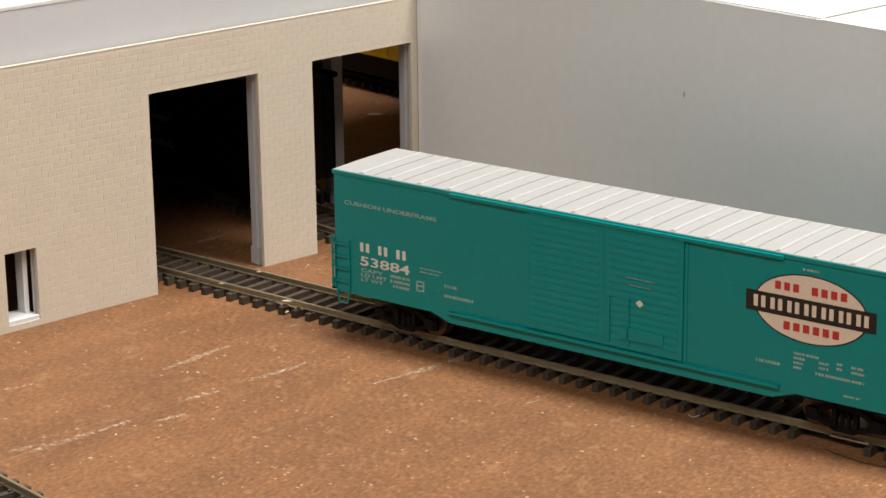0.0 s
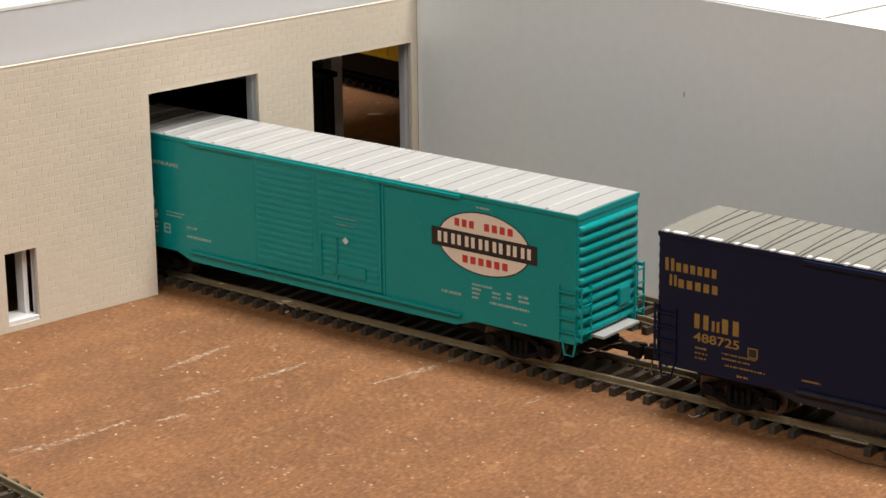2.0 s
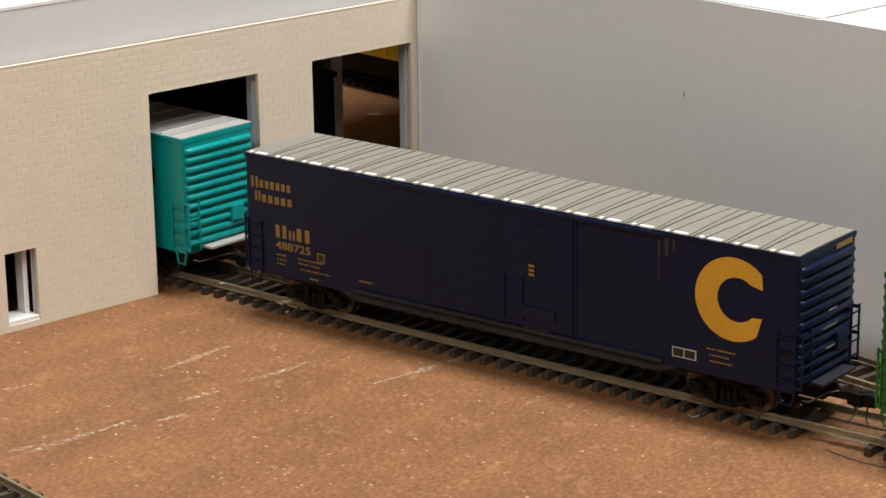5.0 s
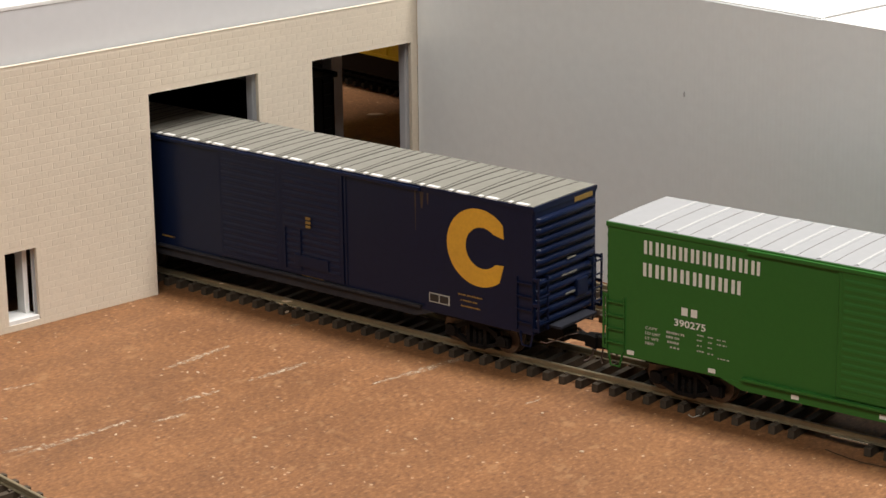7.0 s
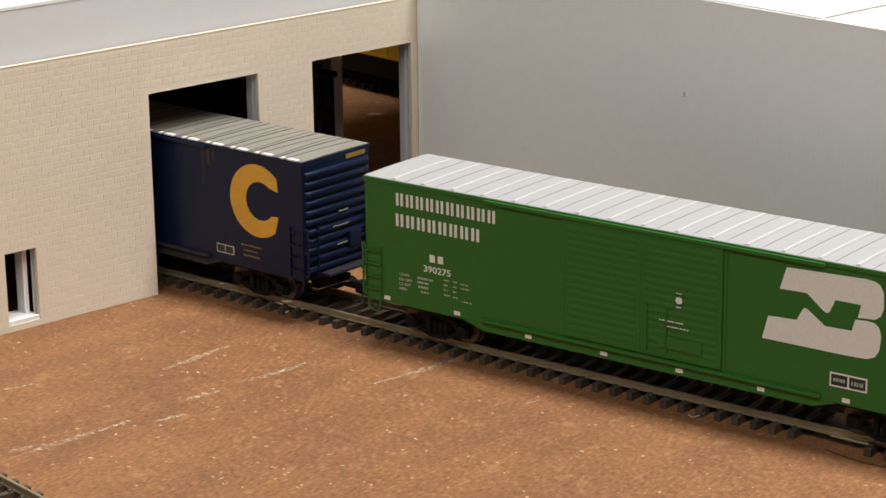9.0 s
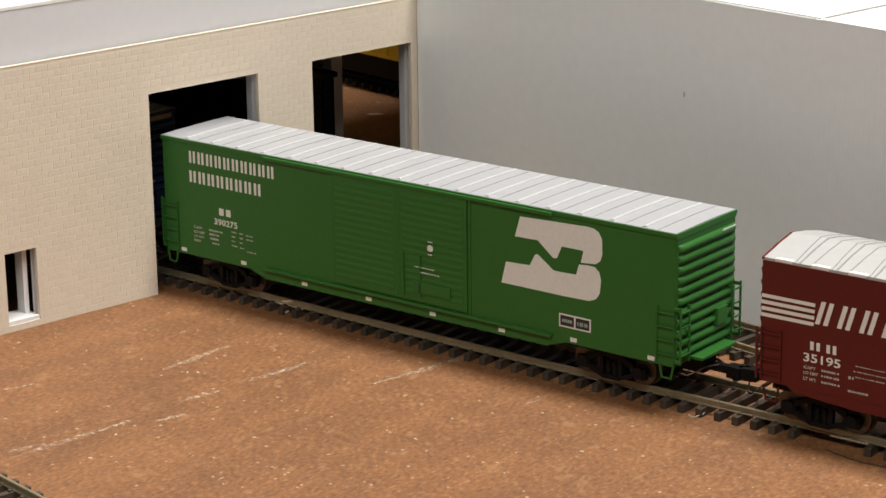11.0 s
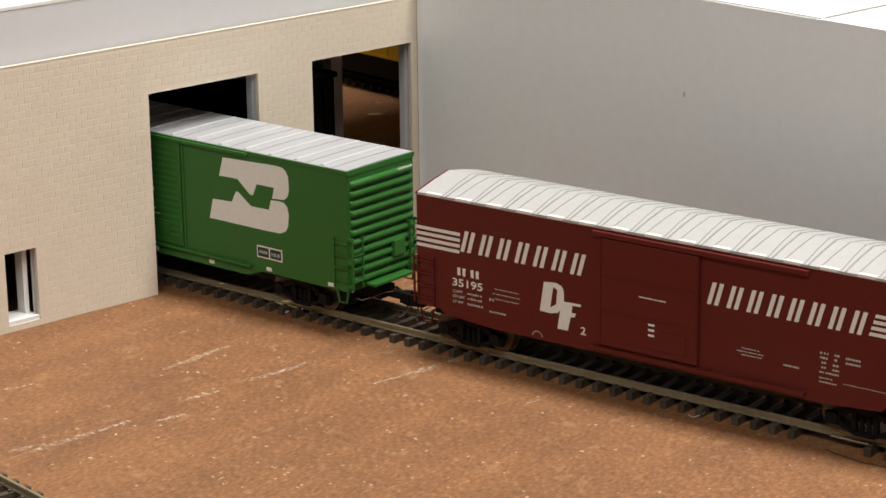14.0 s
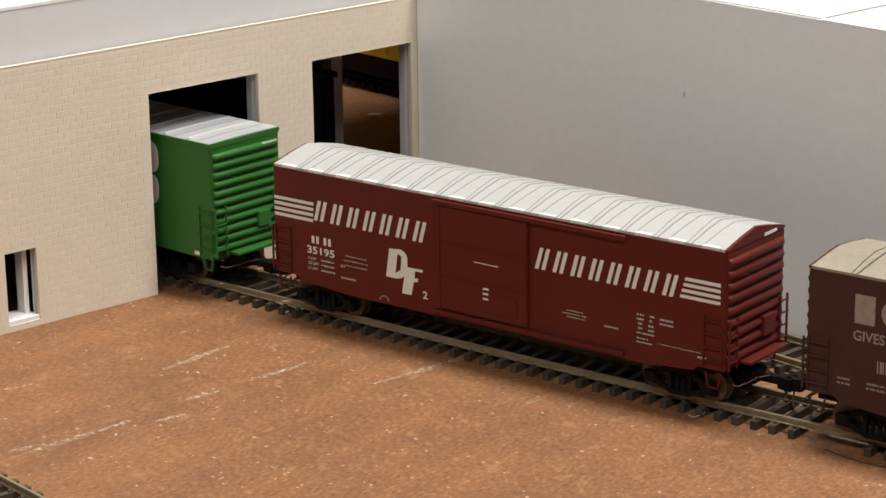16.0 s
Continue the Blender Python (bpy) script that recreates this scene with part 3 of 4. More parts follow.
def ribbed_door(root, mat, x0, x1, z0, z1, s, ribs):
    bm = B()
    a, b = sorted((s * 16.15, s * 16.75))
    box(bm, x0 + 0.25, x1 - 0.25, a, b, z0, z1)
    e0, e1 = sorted((s * 16.7, s * 16.84))
    door = cpart("door", bm, mat, root)
    for u in (x0 + 0.25, x1 - 1.0):
        cpart("door_stile", box(B(), u, u + 0.75, e0, e1, z0, z1), mat, door)
    for z in (z0, z1 - 0.8):
        cpart("door_edge", box(B(), x0 + 1.05, x1 - 1.05, e0, e1, z, z + 0.8), mat, door)
    pitch = (z1 - z0 - 3.2) / ribs
    h = pitch * 0.34
    bm = B()
    r1, r2 = [[bm.verts.new((u / 1000, s * (16.74 + 0.2 * math.sin(math.pi * j / 4)) / 1000, -h * math.cos(math.pi * j / 4) / 1000)) for j in range(5)] for u in (x0 + 1.8, x1 - 1.8)]
    for j in range(4):
        bm.faces.new((r1[j], r1[j + 1], r2[j + 1], r2[j]))
    bm.faces.new(r1)
    bm.faces.new(r2)
    bmesh.ops.recalc_face_normals(bm, faces=bm.faces[:])
    me = mesh_of("rib", bm, mat)
    for i in range(ribs):
        part("rib", me, mat, door).location = (0, 0, (z0 + 1.6 + pitch * (i + 0.5) - 4.74) / 1000)
    return door


def roof_profile(half, eave, ridge):
    return [(-half, eave - 0.9), (half, eave - 0.9), (half, eave - 0.1), (half * 0.45, eave + (ridge - eave) * 0.62), (0, ridge), (-half * 0.45, eave + (ridge - eave) * 0.62), (-half, eave - 0.1)]


def roof_height(y, half, eave, ridge):
    t = abs(y) / half
    k = 0.62
    return ridge - (ridge - (eave + (ridge - eave) * k)) * t / 0.45 if t < 0.45 else eave + (ridge - eave) * k - (eave + (ridge - eave) * k - eave + 0.1) * (t - 0.45) / 0.55


def strip_over_roof(bm, xa, xb, width, high, half, eave, ridge):
    """A narrow raised strip from the near eave at xa to the far eave at xb."""
    pts = [-half + 0.15, -half * 0.45, 0.0, half * 0.45, half - 0.15]
    prev = None
    for y in pts:
        t = (y + half) / (2 * half)
        x, z = xa + (xb - xa) * t, roof_height(y, half, eave, ridge)
        ring = [bm.verts.new((u / 1000, y / 1000, v / 1000)) for u, v in ((x - width / 2, z - 0.15), (x - width / 3, z + high), (x + width / 3, z + high), (x + width / 2, z - 0.15))]
        if prev:
            for j in range(3):
                bm.faces.new((prev[j], prev[j + 1], ring[j + 1], ring[j]))
        else:
            bm.faces.new(ring)
        prev = ring
    bm.faces.new(prev)
    return bm


def car_roof(root, mat, length, half, eave, ridge, panels, style):
    bm = B()
    prism(bm, roof_profile(half, eave, ridge), "x", -length / 2 + 0.3, length / 2 - 0.3)
    roof = cpart("roof", bm, mat, root)
    pitch = length / panels
    for i in range(1, panels):
        x = -length / 2 + i * pitch
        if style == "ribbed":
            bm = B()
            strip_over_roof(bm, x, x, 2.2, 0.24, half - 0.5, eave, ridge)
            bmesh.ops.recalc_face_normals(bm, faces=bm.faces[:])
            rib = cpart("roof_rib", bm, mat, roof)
            # narrow strip on the rib; its pale colour paints the highlight
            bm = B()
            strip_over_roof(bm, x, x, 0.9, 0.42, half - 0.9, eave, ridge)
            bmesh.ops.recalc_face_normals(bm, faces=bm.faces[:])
            cpart("rib_glint", bm, M_RIB_GLINT, rib, "top of a roof rib, pale for the highlight along it")
            # the dark edge of a panel step, its shade painted as a strip
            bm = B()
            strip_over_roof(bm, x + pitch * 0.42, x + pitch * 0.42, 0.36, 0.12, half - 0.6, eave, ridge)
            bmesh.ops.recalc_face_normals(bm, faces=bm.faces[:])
            cpart("roof_step_shade", bm, M_SEAM_AND_SHADE, roof, "fine grey line, painted shade of a step between two roof ribs")
        else:
            # a firm seam, a thinner one that spreads from it, and a slanting crease
            bm = B()
            strip_over_roof(bm, x, x, 0.8, 0.14, half, eave, ridge)
            strip_over_roof(bm, x - pitch * 0.12, x - pitch * 0.29, 0.55, 0.09, half, eave, ridge)
            if style != "plain":
                strip_over_roof(bm, x + pitch * 0.32, x + pitch * 0.44, 0.6, 0.09, half, eave, ridge)
            bmesh.ops.recalc_face_normals(bm, faces=bm.faces[:])
            cpart("roof_seam", bm, M_SEAM_AND_SHADE if style == "pale" else M_SEAM, roof, "dark seam between roof panels")
    if style in ("seamed", "pale"):
        # raised panel ends at the eaves; the light on them is painted white
        for s in (-1, 1):
            for i in range(panels):
                x = -length / 2 + (i + 0.5) * pitch
                a, b = sorted((s * (half - 1.5), s * (half + 0.12)))
                bm = B()
                for o, q in (((-0.29, 0.05), (0.10, 0.19)) if style == "seamed" else ((0.06, 0.24),)):
                    box(bm, x + pitch * (o - q), x + pitch * (o + q), a, b, eave - 0.7, eave + 0.2 if s < 0 else eave - 0.15, 0.15)
                cpart("eave_clip", bm, M_CLIP_LIT, roof, "end of a roof panel, white for the light that hits it")
    return roof


def long_boxcar(label, mat, roof_mat, style, sill=None, platform=None):
    """Sixty-foot box car with double corrugated doors and a fishbelly sill."""
    root = tagged(new("boxcar"), label, "boxcar", "cars of the train")
    bm = B()
    box(bm, -103.4, 103.4, -16.2, 16.2, 15.1, 54.9, 0.25)
    body = cpart("body", bm, mat, root)
    car_roof(root, roof_mat, 207.8, 16.3, 56.1, 56.2, 18, style)
    for s in (-1, 1):
        a, b = sorted((s * 16.15, s * 16.62))
        cpart("eave", box(B(), -104.0, 104.0, a, b, 54.5, 55.8, 0.12), mat, root)
        a, b = sorted((s * 103.3, s * 104.0))
        cpart("end_cap", box(B(), a, b, -16.1, 16.1, 54.0, 55.85, 0.1), mat, root)
    for s in (-1, 1):
        bm = B()
        a, b = sorted((s * 15.0, s * 16.3))
        prism(bm, [(-65, 15.3), (-57.5, 12.8), (57.5, 12.8), (65, 15.3)], "y", a, b)
        cpart("side_sill", bm, sill or mat, root)
        bm = B()
        a, b = sorted((s * 16.1, s * 17.25))
        box(bm, -56.5, 60.0, a, b, 54.1, 55.3, 0.2)
        cpart("upper_door_track", bm, mat, root)
        bm = B()
        a, b = sorted((s * 16.1, s * 17.5))
        box(bm, -57.3, 60.0, a, b, 15.9, 16.9, 0.2)
        cpart("lower_door_track", bm, sill or mat, root)
        for u in (-27.6, 0.0):
            ribbed_door(root, mat, u, u + 28.0, 17.6, 54.0, s, 15)
        a, b = sorted((s * 16.15, s * 16.5))
        for u in (-28.4, 28.2):
            cpart("door_post", box(B(), u, u + 0.8, a, b, 15.6, 54.4), mat, root)
        bm = B()
        a, b = sorted((s * 16.9, s * 17.35))
        box(bm, 6.5, 21.5, a, b, 20.6, 24.4, 0.2)
        for u in (2.2, 9.0):
            box(bm, u, u + 0.6, a, b, 19, 33)
        cpart("door_latch", bm, mat, root)
        for u in (-103.7, 97.3):
            ladder(root, mat, u, u + 6.4, 16.4, 33.2, s * 16.2, 4)
        for u in (-100.5, 101.0):
            stirrup(root, mat, u, s * 16.4)
    for s in (-1, 1):
        end_panel(root, mat, s * 103.4, s, 15.9, 16.0, 54.0, 11)
        for a in (-16.8, 11.6):
            ladder(root, mat, a, a + 5.2, 16.6, 34.0, 105.5 if s > 0 else -104.3, 4, "y")
        lo, hi = (103.6, 105.6) if s > 0 else (-104.4, -103.6)
        for a in (-16.6, 11.4, -11.4, 16.2):
            bm = B()
            for z in (16.6, 24.6, 32.6):
                box(bm, lo, hi, a, a + 0.5, z, z + 1.0)
            cpart("ladder_bracket", bm, mat, root)
        bm = B()
        lo, hi = sorted((s * 104.0, s * 109.0))
        box(bm, lo, hi, -9.5, 9.8, 16.4, 17.3, 0.15)
        cpart("end_platform", bm, platform or mat, root, "narrow platform across the end")
        bm = B()
        lo, hi = sorted((s * 104.2, s * 106.0))
        box(bm, lo, hi, 3.6, 9.2, 23.2, 28.6, 0.25)
        cpart("brake_box", bm, mat, root)
        coupler(root, s * 103.4, s)
        truck(root, s * 78.5)
    bm = B()
    box(bm, -70, 70, -3.0, 3.0, 11.8, 15.5)
    for u in (-92, 58):
        box(bm, u, u + 34, -13.0, 13.0, 13.4, 15.5)
    box(bm, -22, 22, -12.0, 12.0, 13.6, 15.5)
    for u in (-40, -14, 14, 40):
        box(bm, u, u + 1.2, -14.5, 14.5, 13.4, 15.5)
    cpart("underframe", bm, M_BLACK, root, "black underframe")
    return root, body


def teal_car():
    root, body = long_boxcar("jade green boxcar with pale roof, double doors and an oval emblem", M_TEAL, M_ROOF_PALE, "ribbed", platform=M_ROOF_PALE)
    cpart("emblem", flat_shape(B(), disc(68.7, 40.8, 18.0, 10.1), thick=0.04), M_INK_BLACK, body, "oval emblem, cream with a black band")
    cpart("emblem_oval", flat_shape(B(), disc(68.7, 40.8, 17.5, 9.7), thick=0.08), M_INK_CREAM, body, "cream oval")
    cpart("emblem_band", flat_shape(B(), [(48.3, 37.6), (89.1, 37.6), (89.1, 43.6), (48.3, 43.6)], thick=0.12), M_INK_BLACK, body, "black band")
    slab_parts("band_slab", M_INK_CREAM, body, "cream slab on the black band", (7, 50.8, 88.4, 39.0, 42.4, 0.3, 0, -16.37))
    slab_parts("emblem_slab", M_INK_RED, body, "red slab on the cream oval", (3, 57.5, 66.0, 45.2, 47.6, 0.35, 0, -16.33), (4, 69.0, 81.0, 45.2, 47.6, 0.35, 0, -16.33), (6, 60.5, 79.0, 33.8, 36.2, 0.35, 0, -16.33))
    slab_parts("mark_slab", M_INK_WHITE, body, "white slab of the car's mark", (3, -93.2, -71.0, 30.2, 33.2, 0.5, 0, -16.25))
    cpart("car_number", text_mesh("53884", -93.2, -73.2, 25.6, 28.7), M_INK_WHITE, body, "white printed number")
    weights(body, M_INK_DIM, -93.0, (("CAPY", 9.0, 23.5, 24.7), ("LD LMT", 10.6, 21.9, 23.1), ("LT WT", 9.0, 20.3, 21.5)))
    cpart("slogan", text_mesh("CUSHION UNDERFRAME", -99.4, -62.2, 45.0, 46.4), M_INK_DIM, body, "thin white words")
    bm = B()
    lines(bm, [(-81, -73.2, 23.6, 24.5), (-81, -73.2, 22.0, 22.9), (-80, -73.2, 20.4, 21.3),
               (-69, -60.5, 28.6, 29.0), (-69, -61.5, 27.4, 27.8), (-59.5, -54, 24.2, 25.1), (-59.5, -48, 21.0, 21.9),
               (52, 60, 22.6, 23.5), (64, 72, 27.0, 27.7), (64, 67.5, 25.6, 26.3), (72, 75, 25.6, 26.3), (77.5, 79.5, 26.4, 27.1), (82, 86, 26.2, 27.0), (64, 67, 24.2, 24.9), (72, 75, 24.2, 24.9), (77.5, 79.5, 25.0, 25.7), (82, 86, 24.8, 25.5),
               (64, 66.5, 22.8, 23.5), (71, 86, 22.2, 23.0), (80, 85, 17.6, 18.2), (66, 71, 52.0, 52.6)])
    for u in (-70.6, -68.0):
        box(bm, u, u + 0.5, -16.26, -16.2, 21.0, 24.4)
    for v in (21.0, 22.6, 24.0):
        box(bm, -70.1, -68.0, -16.26, -16.2, v, v + 0.45)
    tagged(cpart("small_print", bm, M_INK_DIM, body, "small thin white printing"), kind="stuff")
    bm = B()
    flat_shape(bm, [(11.9, 32.6), (13.3, 31.4), (14.7, 32.6), (13.3, 33.8)], y=-17.2, thick=0.08)
    cpart("door_mark", bm, M_INK_WHITE, root, "white diamond")
    bm = lines(lines(B(), [(8.4, 18.5, 39.8, 40.1)], y=-17.2), [(9.6, 17.0, 37.6, 37.9)], y=-17.2)
    tagged(cpart("door_print", bm, M_INK_DIM, root, "thin white print on the door"), kind="stuff")
    return root


def navy_car():
    root, body = long_boxcar("dark blue weathered boxcar with dusty roof and yellow emblem", M_NAVY, M_ROOF_DUSTY, "seamed", sill=M_NAVY_DUST, platform=M_NAVY_DUST)
    ring = disc(82.9, 39.5, 12.7, 12.5, 34, 44, 316) + [(92.4, 35.4)] + disc(84.2, 39.6, 6.6, 6.6, 30, 318, 42) + [(92.4, 43.8)]
    cpart("emblem", flat_shape(B(), ring), M_INK_YELLOW, body, "yellow open ring emblem")
    slab_parts("name_slab", M_INK_DULL, body, "dull yellow slab", (1, -101.5, -98.0, 44.4, 48.2, 0.15, 0, -16.25), (6, -97.8, -83.6, 44.6, 47.2, 0.35, 0, -16.25), (1, -100.0, -97.2, 40.0, 43.4, 0.15, 0, -16.25), (5, -97.0, -83.0, 39.8, 42.4, 0.35, 0, -16.25))
    slab_parts("mark_slab", M_INK_DULL, body, "dull yellow slab of the car's mark", (1, -91.4, -86.2, 28.6, 33.0, 0.1, 0, -16.25), (1, -85.6, -82.8, 28.6, 31.8, 0.1, 0, -16.25), (1, -82.2, -76.4, 28.6, 33.0, 0.05, 0, -16.25))
    cpart("car_number", text_mesh("488725", -91.6, -76.4, 24.6, 27.4), M_INK_DULL, body, "dull yellow printed number")
    bm = B()
    lines(bm, [(-91, -87, 22.4, 23.0), (-82, -71, 22.4, 22.9), (-91, -86.5, 20.9, 21.4), (-82, -72.5, 20.9, 21.4), (-91, -87.4, 19.4, 19.9), (-81, -68, 19.0, 19.5), (-77, -73, 16.4, 17.0),
               (-56, -50, 19.6, 20.2), (-14, -6, 20.6, 21.1), (9.0, 18.5, 17.0, 17.5), (7, 21, 32.6, 33.1), (74.5, 84, 23.0, 23.5), (75.5, 82, 21.2, 21.7), (75.5, 83, 19.4, 19.9)], y=-16.3)
    tagged(cpart("small_print", bm, M_INK_DULL, body, "small faded yellow printing"), kind="stuff")
    bm = B()
    for z in (37.0, 35.6, 34.2):
        box(bm, 12.1, 14.2, -17.5, -17.2, z, z + 0.85)
    cpart("door_mark", bm, M_INK_DULL, root, "three yellow bars")
    for x in (-73.6, 62.8):
        bm = B()
        w = 3.2 if x < 0 else 8.2
        foot = 23.0 if x < 0 else 18.5
        box(bm, x, x + w, -16.3, -16.2, foot, foot + 3.1)
        cpart("label_frame", bm, M_INK_SOFT if x > 0 else M_INK_DULL, body, "framed panel")
        bm = B()
        for k in range(1 if x < 0 else 2):
            box(bm, x + 0.35 + k * 3.9, x + 0.35 + (2.5 if x < 0 else 3.5 + k * 3.9), -16.36, -16.3, foot + 0.35, foot + 2.75)
        cpart("label_field", bm, M_INK_BLACK, body, "dark fields")
    bm = B()
    for x, z0, w in ((57.4, 41, 0.6), (59.5, 48.5, 1.6), (62.3, 50, 0.8)):
        flat_shape(bm, [(x + w * 0.3, z0), (x + w * 0.7, z0), (x + w, 53.8), (x, 53.8)], thick=0.02)
    cpart("rust_streak", bm, M_RUST, body, "brown rust streaks")
    cpart("end_print", box(B(), 103.95, 104.05, 4.5, 14.0, 53.0, 54.6), M_INK_DULL, root, "faded yellow panel on the end")
    for a, w, z in ((-4.0, 8.0, 31.4), (-1.0, 4.5, 36.2), (-2.0, 5.0, 25.0)):
        cpart("dust_mark", box(B(), 105.2, 105.35, a, a + w, z, z + 0.5), M_ROOF_DUSTY, root, "dusty mark on an end rib")
    return root


def green_car():
    root, body = long_boxcar("bright green boxcar with silver roof and a white emblem", M_GREEN, M_ROOF_SILVER, "ribbed")
    cpart("emblem_upper", flat_shape(B(), UPPER), M_INK_WHITE, body, "white rounded emblem shape")
    cpart("emblem_lower", flat_shape(B(), LOWER), M_INK_WHITE, body, "white rounded emblem shape")
    slab_parts("name_slab", M_INK_WHITE, body, "white slab", (10, -91.0, -51.4, 48.0, 52.1, 0.3, 0, -16.25), (8, -91.2, -57.4, 41.2, 45.3, 0.3, 0, -16.25))
    slab_parts("mark_slab", M_INK_WHITE, body, "white slab of the car's mark", (2, -78.0, -71.6, 31.6, 34.0, 0.35, 0, -16.25))
    cpart("car_number", text_mesh("390275", -80.4, -69.8, 28.0, 30.2), M_INK_WHITE, body, "white printed number")
    weights(body, M_INK_SOFT, -90.2, (("CAPY", 4.2, 25.1, 26.0), ("LD LMT", 5.2, 23.5, 24.4), ("LT WT", 4.6, 21.9, 22.8), ("NEW", 3.2, 20.4, 21.3)))
    bm = B()
    lines(bm, [(-83, -76.3, 25.2, 25.9), (-83, -78.6, 23.8, 24.5), (-82.6, -78.6, 22.3, 23.0), (-81.6, -78.6, 20.8, 21.4),
               (-72.6, -70.4, 26.4, 26.8), (-69, -67.4, 26.4, 26.8), (-66, -62.6, 26.2, 26.6), (-72.6, -71, 24.8, 25.2), (-69, -67, 24.8, 25.2), (-66, -62.8, 24.8, 25.2), (-72.6, -71, 23.2, 23.6), (-69, -67, 23.2, 23.6), (-72.6, -70, 21.6, 22.0), (-69, -66.8, 21.4, 21.8), (-65.6, -61.8, 20.6, 21.0)])
    for x, y, z in ((-95.3, -16.2, 16.0), (-67.5, -16.2, 16.0), (-40.2, -16.3, 13.7), (-12.7, -16.3, 13.7), (13.6, -16.3, 13.7), (40.8, -16.3, 13.7), (67.7, -16.2, 15.9), (95.5, -16.2, 15.9)):
        cpart("sill_mark", box(B(), x - 1.2, x + 1.2, y - 0.1, y, z, z + 1.3), M_INK_WHITE, body, "white square on the sill")
    tagged(cpart("small_print", bm, M_INK_SOFT, body, "small white printing"), kind="stuff")
    bm = B()
    flat_shape(bm, disc(13.7, 36.1, 1.2, 1.1, 14), y=-17.3)
    lines(bm, [(12.8, 14.6, 38.0, 38.4), (12.8, 14.6, 33.8, 34.2), (7.2, 15.5, 29.0, 29.4), (9.8, 17.5, 27.4, 27.8)], y=-17.3)
    cpart("door_mark", bm, M_INK_WHITE, root, "white dot and lines")
    bm = B()
    box(bm, 62.4, 74.0, -16.3, -16.2, 20.0, 24.2)
    cpart("label_frame", bm, M_INK_WHITE, body, "white framed panel")
    for x in (62.9, 68.5):
        bm = B()
        box(bm, x, x + 5.0, -16.36, -16.3, 20.5, 23.7)
        cpart("label_field", bm, M_INK_BLACK, body, "black field")
    bm = B()
    lines(bm, [(63.6, 67.2, 21.6, 22.6), (69.2, 72.8, 21.4, 22.6)], y=-16.37)
    cpart("label_print", bm, M_INK_DIM, body, "small print")
    bm = B()
    box(bm, 104.95, 105.05, 7.0, 14.0, 51.0, 52.2)
    cpart("end_print", bm, M_INK_WHITE, root, "white print on the end")
    return root


def short_boxcar(label, mat, roof_mat, length, half_x, ridge, panels, door_x, style="seamed"):
    """Fifty-foot box car with one wide door, peaked roof and pressed ends."""
    h = length / 2
    root = tagged(new("boxcar"), label, "boxcar", "cars of the train")
    bm = B()
    box(bm, -h + 0.4, h - 0.4, -16.2, 16.2, 17.0, 53.2, 0.25)
    body = cpart("body", bm, mat, root)
    car_roof(root, roof_mat, length - 1.2, 16.4, 53.9, ridge, panels, style)
    for s in (-1, 1):
        bm = B()
        prism(bm, [(-16.2, 53.0), (16.2, 53.0), (16.2, 53.8), (7.4, 53.7 + (ridge - 53.9) * 0.62), (0, ridge - 0.12), (-7.4, 53.7 + (ridge - 53.9) * 0.62), (-16.2, 53.7)], "x", *sorted((s * (h - 0.85), s * (h + 0.05))))
        cpart("gable", bm, mat, root)
        bm = B()
        a, b = sorted((s * 15.0, s * 16.25))
        prism(bm, [(-h + 9, 17.2), (-h + 11, 15.6), (-h + 30, 14.2), (h - 30, 14.2), (h - 11, 15.6), (h - 9, 17.2)], "y", a, b)
        cpart("side_sill", bm, mat, root)
        x0, x1 = door_x
        bm = B()
        a, b = sorted((s * 16.1, s * 17.2))
        box(bm, x0, x1, a, b, 17.4, 50.6, 0.15)
        door = cpart("door", bm, mat, root)
        lo, hi = sorted((s * 17.15, s * 17.45))
        for z in (27.8, 38.8):
            cpart("door_rib", box(B(), x0 + 1, x1 - 1, lo, hi, z, z + 0.7, 0.1), mat, door)
        cpart("door_latch", box(B(), x0 + 17.0, x1 - 4.0, lo, hi, 19.5, 25.5, 0.1), mat, door)
        for u in (x0 + 0.3, x1 - 0.9):
            cpart("door_stile", box(B(), u, u + 0.6, lo, hi, 17.6, 50.4), mat, door)
        bm = B()
        a, b = sorted((s * 16.1, s * 17.6))
        box(bm, x0 - 2.4, x1 + 35.0, a, b, 50.9, 52.4, 0.2)
        cpart("upper_door_track", bm, mat, root)
        bm = B()
        box(bm, x0 - 2.4, x1 + 35.0, a, b, 15.2, 16.6, 0.2)
        cpart("lower_door_track", bm, mat, root)
        for u in (-h + 0.6, h - 7.4):
            ladder(root, mat, u, u + 6.6, 17.4, 33.4, s * 16.2, 4)
        for u in (-h + 4.0, h - 4.0):
            stirrup(root, mat, u, s * 16.2)
    for s in (-1, 1):
        end_panel(root, mat, s * (h - 0.5), s, 15.9, 17.4, 52.6, 9)
        for a in (-16.6, 11.8):
            ladder(root, mat, a, a + 4.8, 17.6, 33.0, h + 1.1 if s > 0 else -h - 0.5, 4, "y")
        bm = B()
        lo, hi = sorted((s * (h + 0.2), s * (h + 4.6)))
        box(bm, lo, hi, -9.5, 11.0, 18.2, 19.0, 0.15)
        cpart("end_platform", bm, mat, root, "narrow platform across the end")
        bm = B()
        lo, hi = sorted((s * (h + 0.3), s * (h + 2.2)))
        box(bm, lo, hi, 2.0, 8.6, 23.5, 29.5, 0.25)
        cpart("brake_box", bm, mat, root)
        coupler(root, s * h, s)
        truck(root, s * half_x)
    bm = B()
    box(bm, -h + 20, h - 20, -3.0, 3.0, 11.8, 17.2)
